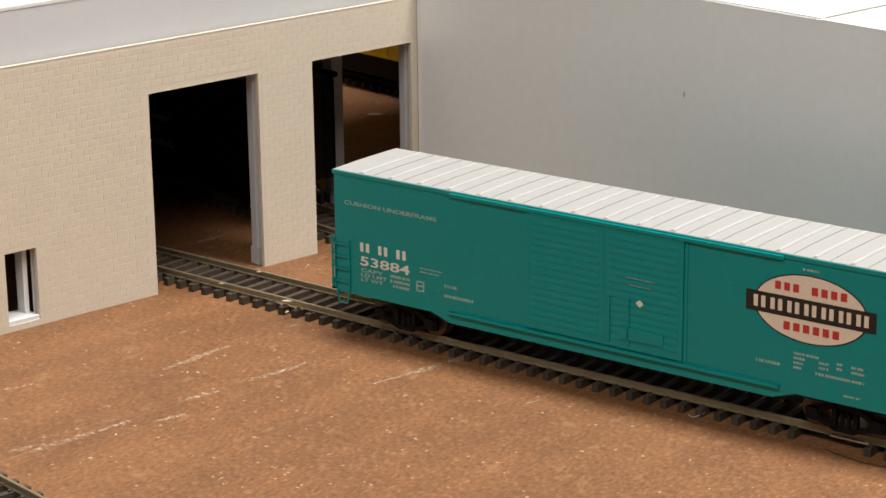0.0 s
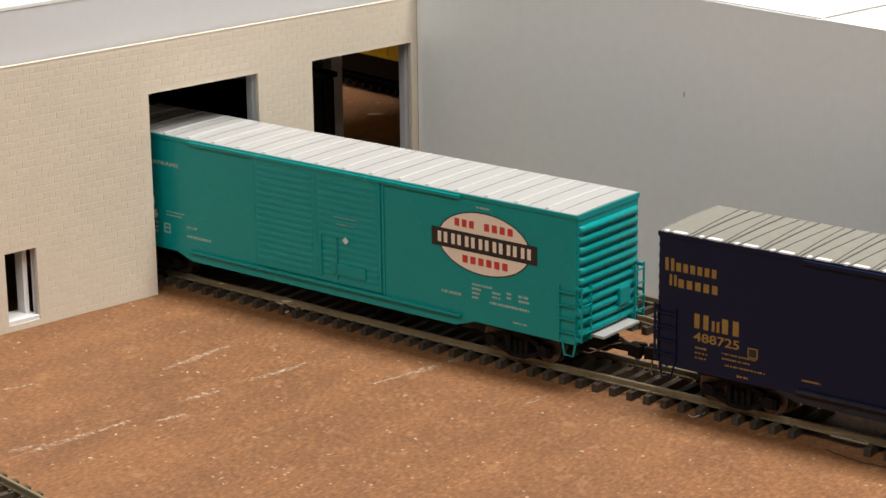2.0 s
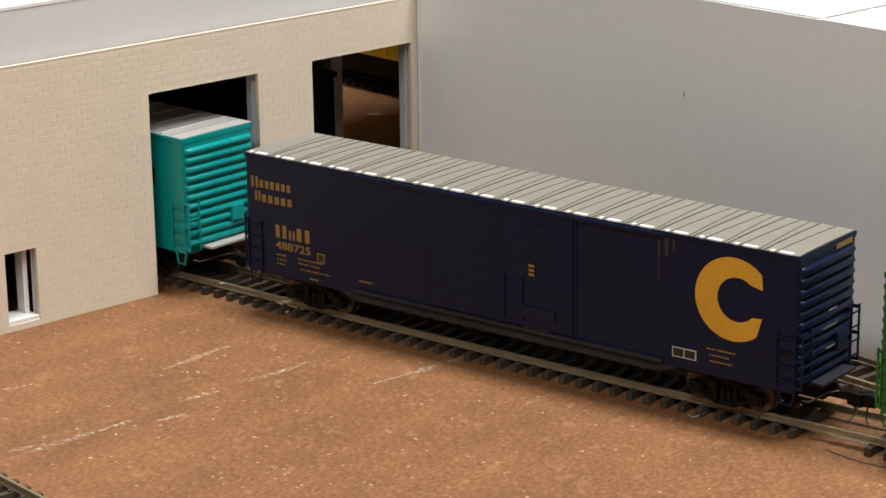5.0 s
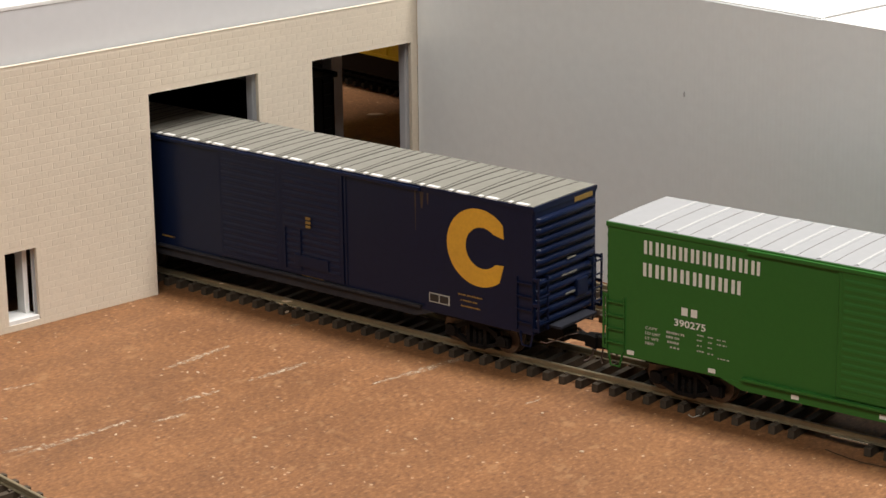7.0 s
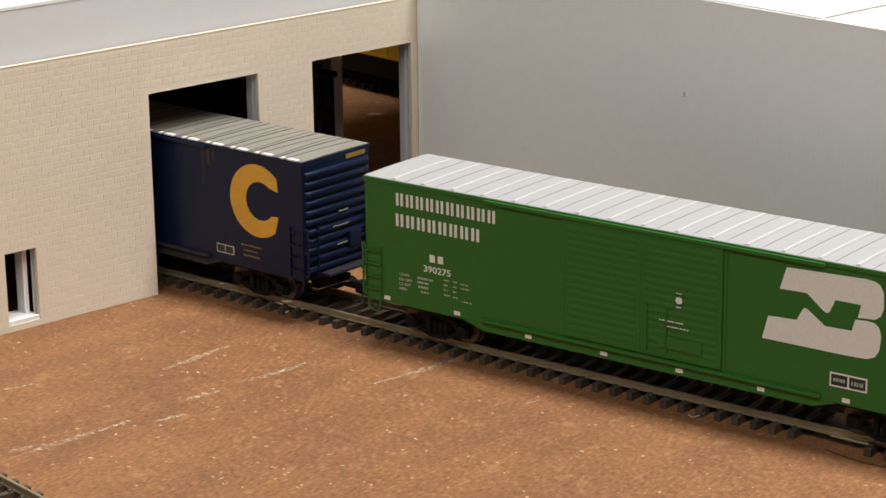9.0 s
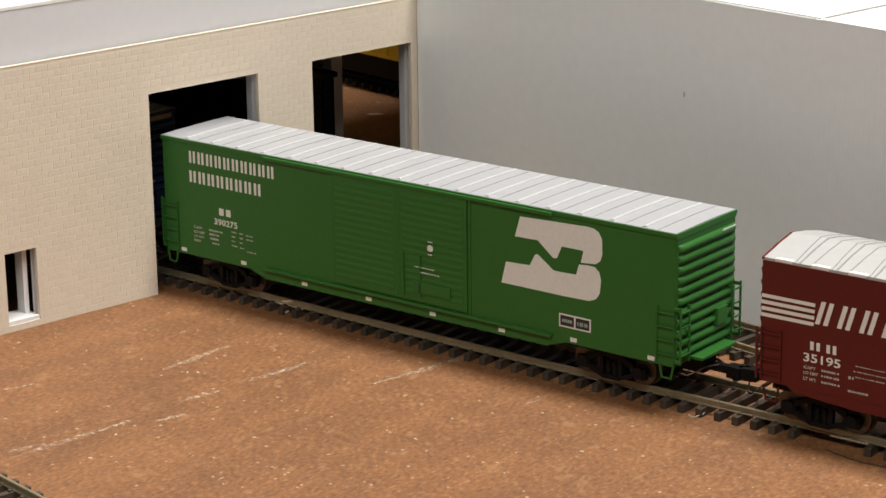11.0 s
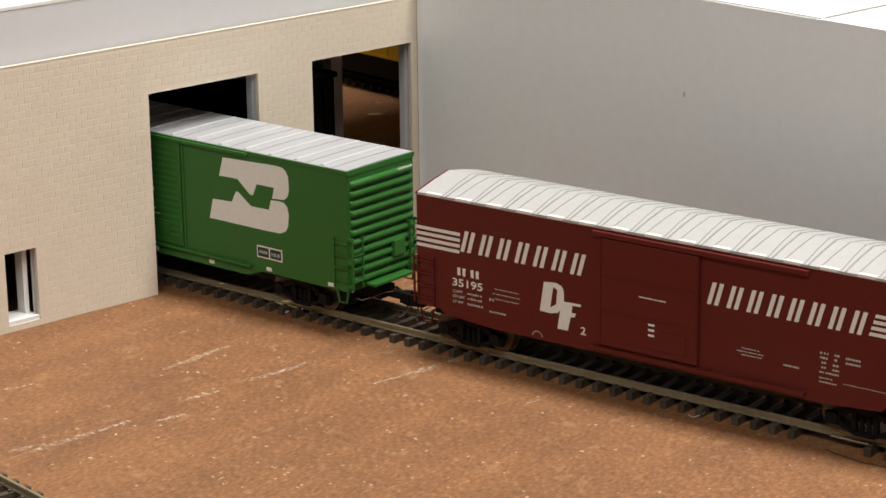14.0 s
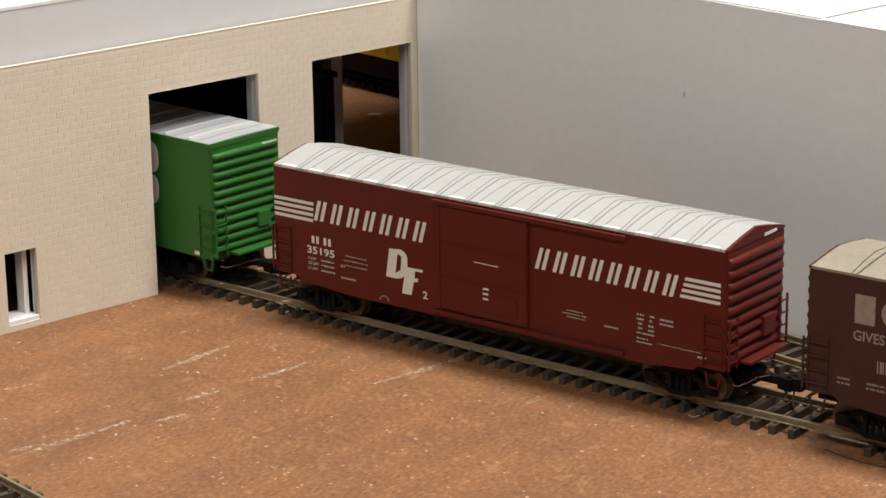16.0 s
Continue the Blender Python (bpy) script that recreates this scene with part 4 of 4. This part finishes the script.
    for u in (-h + 6, h - 38):
        box(bm, u, u + 32, -13.0, 13.0, 14.2, 17.2)
    for u in (-36, -12, 12, 36):
        box(bm, u, u + 1.2, -14.5, 14.5, 14.6, 17.2)
    cpart("underframe", bm, M_BLACK, root, "black underframe")
    return root, body


def stripes(body, x0, x1, z0, z1, n, slant):
    """Level stripes, each a part; their inner ends follow the slant of the slabs."""
    p = (z1 - z0) / n
    for i in range(n):
        a = z0 + i * p
        lo, hi = slant * (i * p) / (z1 - z0), slant * (i * p + p * 0.56) / (z1 - z0)
        inner = x0 > 0
        out = [(x0 + lo, a), (x1, a), (x1, a + p * 0.56), (x0 + hi, a + p * 0.56)] if inner else [(x0, a), (x1 + lo, a), (x1 + hi, a + p * 0.56), (x0, a + p * 0.56)]
        cpart("stripe", flat_shape(B(), out), M_INK_WHITE, body, "white stripe")


def red_car():
    root, body = short_boxcar("oxide red boxcar with peaked pale roof, white slabs and stripes", M_RED, M_ROOF_PALE, 172.6, 68.5, 57.2, 15, (-17.4, 17.0), "pale")
    slab_parts("name_slab", M_INK_WHITE, body, "white slanted slab", (7, -69.0, -21.4, 37.2, 44.0, 0.42, 1.9, -16.25), (8, 19.2, 71.0, 36.6, 43.4, 0.42, 1.9, -16.25))
    stripes(body, -86.0, -69.4, 36.4, 43.9, 4, 0.4)
    stripes(body, 70.6, 84.3, 37.0, 44.2, 4, 2.2)
    slab_parts("mark_slab", M_INK_WHITE, body, "white slab of the car's mark", (2, -70.2, -60.0, 29.3, 31.8, 0.4, 0, -16.25))
    cpart("car_number", text_mesh("35195", -72.2, -60.6, 25.6, 28.2), M_INK_WHITE, body, "white printed number")
    weights(body, M_INK_SOFT, -72.0, (("CAPY", 3.8, 23.5, 24.4), ("LD LMT", 4.6, 21.9, 22.8), ("LT WT", 4.0, 20.1, 21.0)))
    cpart("emblem", flat_shape(flat_shape(B(), SIGN_A), SIGN_B, y=-16.28), M_INK_WHITE, body, "white block emblem")
    cpart("emblem_slot", flat_shape(B(), SIGN_SLOT, y=-16.32), M_RED, body, "red slot in the emblem")
    cpart("emblem_digit", text_mesh("2", -24.2, -22.4, 18.8, 21.3), M_INK_WHITE, body, "white digit")
    bm = B()
    lines(bm, [(-66.4, -60.6, 23.6, 24.2), (-66.4, -60.6, 22.0, 22.6), (-66.4, -60.6, 20.2, 20.8), (-58, -56.4, 23.2, 24), (-56, -47, 27.2, 27.5), (-56.6, -46.6, 25.6, 25.9), (-56, -47, 24, 24.3), (-58, -51.6, 19.4, 20.0),
               (56, 58.5, 28.8, 29.4), (60.5, 62, 28.8, 29.4), (64, 68.5, 28.6, 29.2), (56, 58.5, 27.4, 28.0), (60.5, 62, 27.4, 28), (64, 68.5, 27.2, 27.8), (56.5, 58, 26, 26.6), (60, 62, 25.8, 26.4), (56.5, 58, 24.6, 25.2), (60, 62, 24.4, 25), (56, 62, 23.2, 23.7), (56, 60, 21.6, 22), (56, 61.6, 20.4, 20.8), (63.5, 79, 21.2, 21.4), (77, 80, 19.6, 20.3),
               (29.5, 38.2, 24.4, 24.7), (31, 37, 25.4, 25.7), (31, 38, 23.4, 23.7), (44.5, 49.5, 22.9, 23.4), (33.5, 40.5, 15.9, 16.3)])
    tagged(cpart("small_print", bm, M_INK_SOFT, body, "small white printing"), kind="stuff")
    bm = B()
    flat_shape(bm, [p for p in disc(-40.0, 15.1, 2.0, 1.8, 20) if p[1] > 15.0], thick=0.03)
    cpart("stamp", bm, M_INK_DUST, body, "pale round stamp")
    cpart("stamp_middle", flat_shape(B(), [p for p in disc(-40.0, 15.1, 1.55, 1.4, 20) if p[1] > 15.0], thick=0.05), M_RED, body, "red middle of the stamp")
    bm = B()
    for z in (26.6, 25.0, 23.4):
        box(bm, 0.3, 2.4, -17.5, -17.15, z, z + 0.6)
    lines(bm, [(-3.0, 6.2, 34.6, 35.0)], y=-17.2)
    cpart("door_mark", bm, M_INK_WHITE, root, "white bars")
    bm = B()
    h = 172.6 / 2
    for a, z in ((-5.0, 48.4), (-9.0, 44.6), (-6.0, 41.6), (-2.0, 38.6)):
        box(bm, h + 0.65, h + 0.75, a, a + (13 if z == 44.6 else 7), z, z + 0.5)
    box(bm, h + 0.2, h + 0.3, 4.0, 11.0, 53.2, 54.2)
    cpart("end_print", bm, M_INK_WHITE, root, "worn white marks on the end ribs")
    return root


def brown_car():
    root, body = short_boxcar("dusty brown boxcar with tan roof and white slabs", M_BROWN, M_ROOF_TAN, 172.6, 66.0, 55.8, 12, (-17.4, 17.0), "plain")
    h = 172.6 / 2
    bm = B()
    slabs(bm, 1, -h + 14.6, -h + 22.8, 39.8, 48.2, 0.25)
    flat_shape(bm, disc(-h + 28.0, 44.0, 5.4, 4.5, 24))
    slabs(bm, 1, -h + 34.6, -h + 43.0, 39.8, 47.6, 0.25)
    cpart("name_slabs", bm, M_INK_DUST, body, "dusty white slabs")
    cpart("name_disc", flat_shape(B(), disc(-h + 28.2, 44.0, 3.6, 3.0, 20), y=-16.3), M_INK_GREEN, body, "green disc")
    bm = B()
    cpart("slogan", text_mesh("GIVES", -h + 14.4, -h + 24.0, 34.8, 37.8), M_INK_DUST, body, "dusty white word")
    lines(bm, [(-h + 26.4, -h + 30, 36.2, 38.2), (-h + 22, -h + 30, 26.5, 30.0), (-h + 10, -h + 14, 22.6, 23.2), (-h + 10, -h + 14, 21.2, 21.8), (-h + 19, -h + 27, 22.6, 23.2), (-h + 19, -h + 27, 21.2, 21.8)])
    tagged(cpart("small_print", bm, M_INK_DUST, body, "small faded printing"), kind="stuff")
    return root


UPPER = ((47.9, 52.0), (72.5, 52.9), (75.0, 52.7), (76.7, 51.8), (77.8, 49.8), (78.0, 45.2), (77.2, 43.0), (75.6, 41.8), (70.3, 41.4), (71.2, 45.2), (63.3, 45.2), (61.6, 41.3), (60.6, 41.0), (59.8, 41.3), (54.5, 45.6), (45.9, 45.4))
LOWER = ((42.5, 36.8), (51.5, 37.2), (53.3, 40.7), (54.0, 41.2), (54.8, 41.0), (60.4, 37.1), (68.6, 37.3), (69.6, 40.7), (73.0, 41.0), (75.4, 40.8), (76.9, 39.6), (77.6, 37.1), (77.1, 32.9), (75.8, 31.0), (73.5, 30.0), (66.2, 29.8), (40.7, 29.8))
SIGN_A = ((-37.6, 33.0), (-33.0, 33.4), (-31.2, 32.7), (-30.3, 31.2), (-30.3, 28.0), (-31.0, 25.6), (-32.6, 24.0), (-35.2, 23.4), (-39.1, 23.6))
SIGN_SLOT = ((-34.1, 31.9), (-32.7, 31.2), (-33.1, 26.6), (-35.2, 25.3))
SIGN_B = ((-31.1, 28.0), (-24.1, 28.2), (-24.3, 27.3), (-27.2, 27.3), (-27.5, 24.9), (-25.9, 25.0), (-26.4, 23.7), (-27.8, 23.6), (-28.8, 19.1), (-32.6, 19.0))

# middle of each car along the train, in metres from the track's zero at the start
TRAIN = [(teal_car(), 0.2584, 0.0785), (navy_car(), 0.4936, 0.0785), (green_car(), 0.7267, 0.0785), (red_car(), 0.9439, 0.0685), (brown_car(), 1.1419, 0.066)]


# ---- cars that stand inside and behind the building ----
def black_hopper():
    root = tagged(new("hopper_car"), "black hopper car with dim grey slabs, standing on the siding", "freight car")
    bm = B()
    prism(bm, [(-90, 15), (-62, 15), (-52, 10.5), (52, 10.5), (62, 15), (90, 15), (90, 55), (-90, 55)], "y", -16.2, 16.2)
    body = cpart("body", bm, M_BLACK, root)
    for s in (-1, 1):
        for i in range(13):
            bm = B()
            a, b = sorted((s * 16.2, s * 17.2))
            x = -84 + i * 14
            box(bm, x - 0.5, x + 0.5, a, b, 22, 54)
            cpart("side_rib", bm, M_BLACK, root)
        bm = B()
        a, b = sorted((s * 15.8, s * 17.4))
        box(bm, -91, 91, a, b, 54, 56, 0.2)
        cpart("top_rail", bm, M_BLACK, root)
    for s in (-1, 1):
        coupler(root, s * 90, s)
        truck(root, s * 72)
        ladder(root, M_BLACK, -15.5, -10.5, 18, 54, s * 90.2, 8, "y")
        ladder(root, M_BLACK, 10.5, 15.5, 18, 54, s * 90.2, 8, "y")
    for x1, z in ((27.5, 30.6), (19.5, 25.6), (29.0, 20.6)):
        cpart("name_slab", flat_shape(B(), [(12.0, z), (x1, z), (x1, z + 2.4), (12.0, z + 2.4)]), M_ROOF_DUSTY, body, "dim grey slab")
    return root


def yellow_car():
    root = tagged(new("hopper_car"), "bright yellow ribbed freight car behind the building", "freight car")
    bm = B()
    box(bm, -90, 90, -16.2, 16.2, 18.5, 54, 0.3)
    cpart("body", bm, M_YELLOW, root)
    bm = B()
    box(bm, -88, 88, -15.8, 15.8, 8.5, 18.4, 0.3)
    cpart("underframe", bm, M_BLACK, root, "deep black underframe")
    for i in range(13):
        x = -84 + i * 14
        cpart("side_rib", box(B(), x - 0.7, x + 0.7, -17.4, -16.2, 20, 53), M_YELLOW, root)
    for z in (18.6, 34.0, 51.0):
        cpart("side_rail", box(B(), -90, 90, -17.6, -17.42, z, z + 1.4), M_YELLOW, root)
    for s in (-1, 1):
        truck(root, s * 72)
    return root


def stand(car, X, Y):
    """Put a car at rest on a track beside the building."""
    car.matrix_world = WALL @ pose(X / 1000, Y / 1000, ZR)
    for w, at, root in [q for q in WHEELSETS if q[2] is car]:
        w.location = at


stand(black_hopper(), -127.0, 73.8)
stand(yellow_car(), -205.0, 252.0)


# ---- scuffs, chips and thread on the board ----
SCUFFS = (
    (132.7, -72.4, 134.1, -45.3),
    (156.9, -94.3, 160.1, -77.4),
    (150.6, -151.9, 156.4, -111.6),
    (162.8, -109.9, 165.7, -98.5),
    (161.7, -66.8, 165.2, -43.0),
    (196.1, -40.1, 202.6, -8.8),
    (105.6, -118.0, 109.4, -107.1),
    (135.9, -22.1, 137.7, -15.1),
    (194.5, -46.3, 196.3, -37.5),
    (242.5, -32.9, 244.5, -25.4),
    (145.0, -153.2, 149.9, -140.5),
    (42.7, 26.9, 44.9, 46.8),
    (45.3, 51.7, 45.2, 57.1),
)


def scuffs():
    rng = random.Random(11)
    for x0, y0, x1, y1 in SCUFFS:
        d = Vector((x1 - x0, y1 - y0))
        nrm = Vector((-d.y, d.x)).normalized()
        wide = min(1.7, 0.6 + d.length * 0.04)
        bm = B()
        n = 9
        up, dn = [], []
        for i in range(n + 1):
            p = Vector((x0, y0)) + d * (i / n)
            w = wide * (0.25 + 0.75 * math.sin(math.pi * (i + 0.4) / (n + 0.8))) * rng.uniform(0.6, 1.2)
            up.append(bm.verts.new(((p.x + nrm.x * w) / 1000, (p.y + nrm.y * w) / 1000, 0.00005)))
            dn.append(bm.verts.new(((p.x - nrm.x * w) / 1000, (p.y - nrm.y * w) / 1000, 0.00005)))
        for i in range(n):
            bm.faces.new((dn[i], dn[i + 1], up[i + 1], up[i]))
        part("scuff", bm, M_SCUFF, GROUND, "pale scrape in the hardboard")


scuffs()


def chip(x, y, size, turn, z=0.0):
    bm = B()
    prism(bm, [(-size, -size * 0.3), (size * 0.2, -size * 0.42), (size, 0.05 * size), (size * 0.3, size * 0.4), (-size * 0.7, size * 0.3)], "z", 0.01, 0.28)
    ob = tagged(new("wood_chip", mesh_of("wood_chip", bm, M_CHIP)), "tiny pale chip lying on the brown board", "chip", "chips on the board")
    ob.matrix_world = pose(x / 1000, y / 1000, z, 0, 0, turn)


CHIPS = ((140.9, -72.3), (143.5, -70.4), (234.0, -75.1), (223.1, -74.6), (96.3, 36.2), (168.8, -140.7), (76.0, -83.6), (161.3, -123.4), (251.3, -36.5), (232.5, -55.9), (278.1, -54.9), (195.5, -101.4), (125.4, -133.5), (120.4, -72.0), (-33.3, 232.4))
rng = random.Random(5)
for cx, cy in CHIPS:
    chip(cx, cy, rng.uniform(0.4, 0.8), rng.uniform(0, 180))
for k in range(26):
    cx, cy = rng.uniform(60, 430), rng.uniform(-250, -18)
    chip(cx, cy, rng.uniform(0.15, 0.38), rng.uniform(0, 180))
chip(-33.3, 232.4, 4.2, 35)
chip(128.0, -10.6, 1.7, 20, ZR)
chip(130.5, -13.6, 1.2, 100, 0.0022)
chip(96.5, -9.0, 0.8, 40, ZR)
chip(98.0, 8.5, 0.8, 40, ZR)


def thread():
    bm = B()
    pts = [(287.0 + 4.8 * t + 0.6 * math.sin(5 * t), -12.6 - 1.4 * math.sin(4.2 * t), 0.35 + 0.5 * t * t) for t in [i / 14 for i in range(15)]]
    pts += [(291.8 - 1.6 * t, -11.2 + 1.6 * t, 0.85 + 1.1 * t) for t in (0.3, 0.7, 1.0)]
    wire(bm, pts, 0.14, 5)
    tagged(new("thread", mesh_of("thread", bm, M_INK_SOFT)), "curled bit of white thread beside the track", "thread")


thread()


def loose_wire():
    bm = B()
    wire(bm, [(333.0, -13.7, 0.3), (337.5, -14.7, 0.25), (342.0, -15.7, 0.25), (347.0, -16.3, 0.3), (353.0, -16.0, 0.5), (362.0, -14.0, 0.9), (372.0, -10.5, 0.6)], 0.13, 6)
    tagged(new("wire", mesh_of("wire", bm, M_TIE)), "thin dark wire lying on the board beside the track", "wire")


loose_wire()


def joiner(x, s):
    bm = B()
    box(bm, -6.0, 6.0, -1.5, 1.3, 2.25, 2.9, 0.15)
    ob = tagged(new("rail_joiner", mesh_of("rail_joiner", bm, M_JOINER)), "bright metal joiner under a rail of the main track", "rail joiner", "rail joiners")
    d = (track_y(x + 0.002) - track_y(x - 0.002)) / 0.004
    ob.matrix_world = pose(x - s * 0.0087 * d, track_y(x) + s * 0.0087, 0, 0, 0, math.degrees(math.atan(d)))


for jx in (0.128, 0.3375):
    joiner(jx, -1)

# a speck of dirt on the corrugated wall
bm = B()
prism(bm, [(-0.2, -0.9), (0.15, -0.7), (0.25, 0.4), (0.05, 0.9), (-0.2, 0.5)], "y", -0.12, 0.1)
speck = tagged(new("smudge", mesh_of("smudge", bm, M_POST)), "dark smudge on the grey corrugated wall", "smudge")
speck.matrix_world = WALL @ Matrix.Translation((0.13342, 0.10000, 0.07303))


# ---- blocks of the front wall ----
def block_wall():
    long, high, joint = 4.67, 2.36, 0.16
    meshes = {}

    def block(bm_or_key):
        w, h = bm_or_key
        if bm_or_key not in meshes:
            bm = B()
            lo = [bm.verts.new((-0.00004, y / 1000, z / 1000)) for y, z in ((0, 0), (w, 0), (w, h), (0, h))]
            c = 0.1
            hi = [bm.verts.new((0.0, y / 1000, z / 1000)) for y, z in ((c, c), (w - c, c), (w - c, h - c), (c, h - c))]
            bm.faces.new(hi)
            for i in range(4):
                bm.faces.new((lo[i], lo[(i + 1) % 4], hi[(i + 1) % 4], hi[i]))
            meshes[bm_or_key] = mesh_of("block", bm, M_BRICK)
        return meshes[bm_or_key]

    singles, verts, faces = 0, [], []
    rng = random.Random(3)
    rows = int(BRICK_TOP / high)
    for r in range(rows):
        z0, z1 = r * high + joint / 2, (r + 1) * high - joint / 2
        cuts = sorted([o[:2] for o in OPENINGS if o[2] < z1 and o[3] > z0])
        spans, a = [], LEFT
        for c0, c1 in cuts:
            spans.append((a, c0 - 1.4))
            a = c1 + 1.4
        spans.append((a, CORNER - 1.8))
        y = LEFT - (long / 2 if r % 2 else 0)
        while y < CORNER:
            for s0, s1 in spans:
                a, b = max(y + joint / 2, s0), min(y + long - joint / 2, s1)
                if b - a < 0.6:
                    continue
                w, h = round(b - a, 2), round(z1 - z0, 2)
                if -26 < a < 50 and z1 < 84 and singles < 300 and h > 1:
                    ob = part("block", block((w, h)), M_BRICK, FRONT)
                    ob.location = (rng.uniform(-0.000012, 0.000012), a / 1000, z0 / 1000)
                    singles += 1
                else:
                    k = len(verts)
                    e = rng.uniform(-0.012, 0.012)
                    c = 0.09
                    verts += [(-0.04, a, z0), (-0.04, b, z0), (-0.04, b, z1), (-0.04, a, z1), (e, a + c, z0 + c), (e, b - c, z0 + c), (e, b - c, z1 - c), (e, a + c, z1 - c)]
                    faces += [(k + 4, k + 5, k + 6, k + 7)] + [(k + i, k + (i + 1) % 4, k + 4 + (i + 1) % 4, k + 4 + i) for i in range(4)]
            y += long
    # plain margins round the openings and at the corner
    for y0, y1, z0, z1 in OPENINGS:
        for a, b in ((y0 - 1.3, y0), (y1, y1 + 1.3)):
            k = len(verts)
            verts += [(-0.07, a, z0), (-0.07, b, z0), (-0.07, b, z1), (-0.07, a, z1), (-0.03, a, z0), (-0.03, b, z0), (-0.03, b, z1), (-0.03, a, z1)]
            faces += [(k + 4, k + 5, k + 6, k + 7)] + [(k + i, k + (i + 1) % 4, k + 4 + (i + 1) % 4, k + 4 + i) for i in range(4)]
    k = len(verts)
    a, b, z0, z1 = CORNER - 1.75, CORNER, 0, BRICK_TOP
    verts += [(-0.07, a, z0), (-0.07, b, z0), (-0.07, b, z1), (-0.07, a, z1), (-0.03, a, z0), (-0.03, b, z0), (-0.03, b, z1), (-0.03, a, z1)]
    faces += [(k + 4, k + 5, k + 6, k + 7)] + [(k + i, k + (i + 1) % 4, k + 4 + (i + 1) % 4, k + 4 + i) for i in range(4)]
    me = bpy.data.meshes.new("blockwork")
    me.from_pydata([(x / 1000, y / 1000, z / 1000) for x, y, z in verts], [], faces)
    me.materials.append(M_BRICK)
    ob = new("blockwork", me)
    ob.parent = FRONT
    tagged(ob, "rows of cream plastic blocks", kind="stuff")


block_wall()


# ---- movement ----
def train_shift(t):
    """How far the train has been pushed along the track at t seconds."""
    rows = ((0.0, 0.0), (0.5, -0.0279), (1.0, -0.0555), (1.5, -0.0835), (2.0, -0.1122), (2.5, -0.1391), (3.0, -0.1659), (3.5, -0.1945), (4.0, -0.2235), (4.2, -0.2342), (4.7, -0.2603), (5.3, -0.2870), (6.3, -0.3319), (6.5, -0.3409),
            (7.0, -0.3631), (7.5, -0.3862), (8.0, -0.4092), (8.5, -0.4324), (9.0, -0.4553), (9.2, -0.4645), (11.3, -0.5598), (11.5, -0.5690), (12.0, -0.5914), (12.5, -0.6141), (13.0, -0.6362), (13.5, -0.6555), (14.0, -0.6693),
            (14.5, -0.6847), (15.0, -0.6996), (15.5, -0.7147), (16.0, -0.7294))
    for (a, p), (b, q) in zip(rows, rows[1:]):
        if t <= b:
            return p + (q - p) * (t - a) / (b - a)
    return rows[-1][1]


def car_pose(s, half):
    y0, y1 = track_y(s - half), track_y(s + half)
    return pose(s, (y0 + y1) / 2, ZR, 0, 0, math.degrees(math.atan2(y1 - y0, 2 * half)))


def motions():
    times = [i * 0.5 for i in range(33)] + [4.2, 4.7, 5.3, 6.3, 9.2, 11.3]
    for car, middle, half in TRAIN:
        walk(car, [(t, car_pose(middle + train_shift(t), half)) for t in sorted(set(times) - {5.5, 4.5})])
        for wheel, at, root in WHEELSETS:
            if root is car:
                walk(wheel, [(i / 10, pose(*at, 0, math.degrees(train_shift(i / 10) / (WHEEL_R / 1000)), 0)) for i in range(161)])


motions()
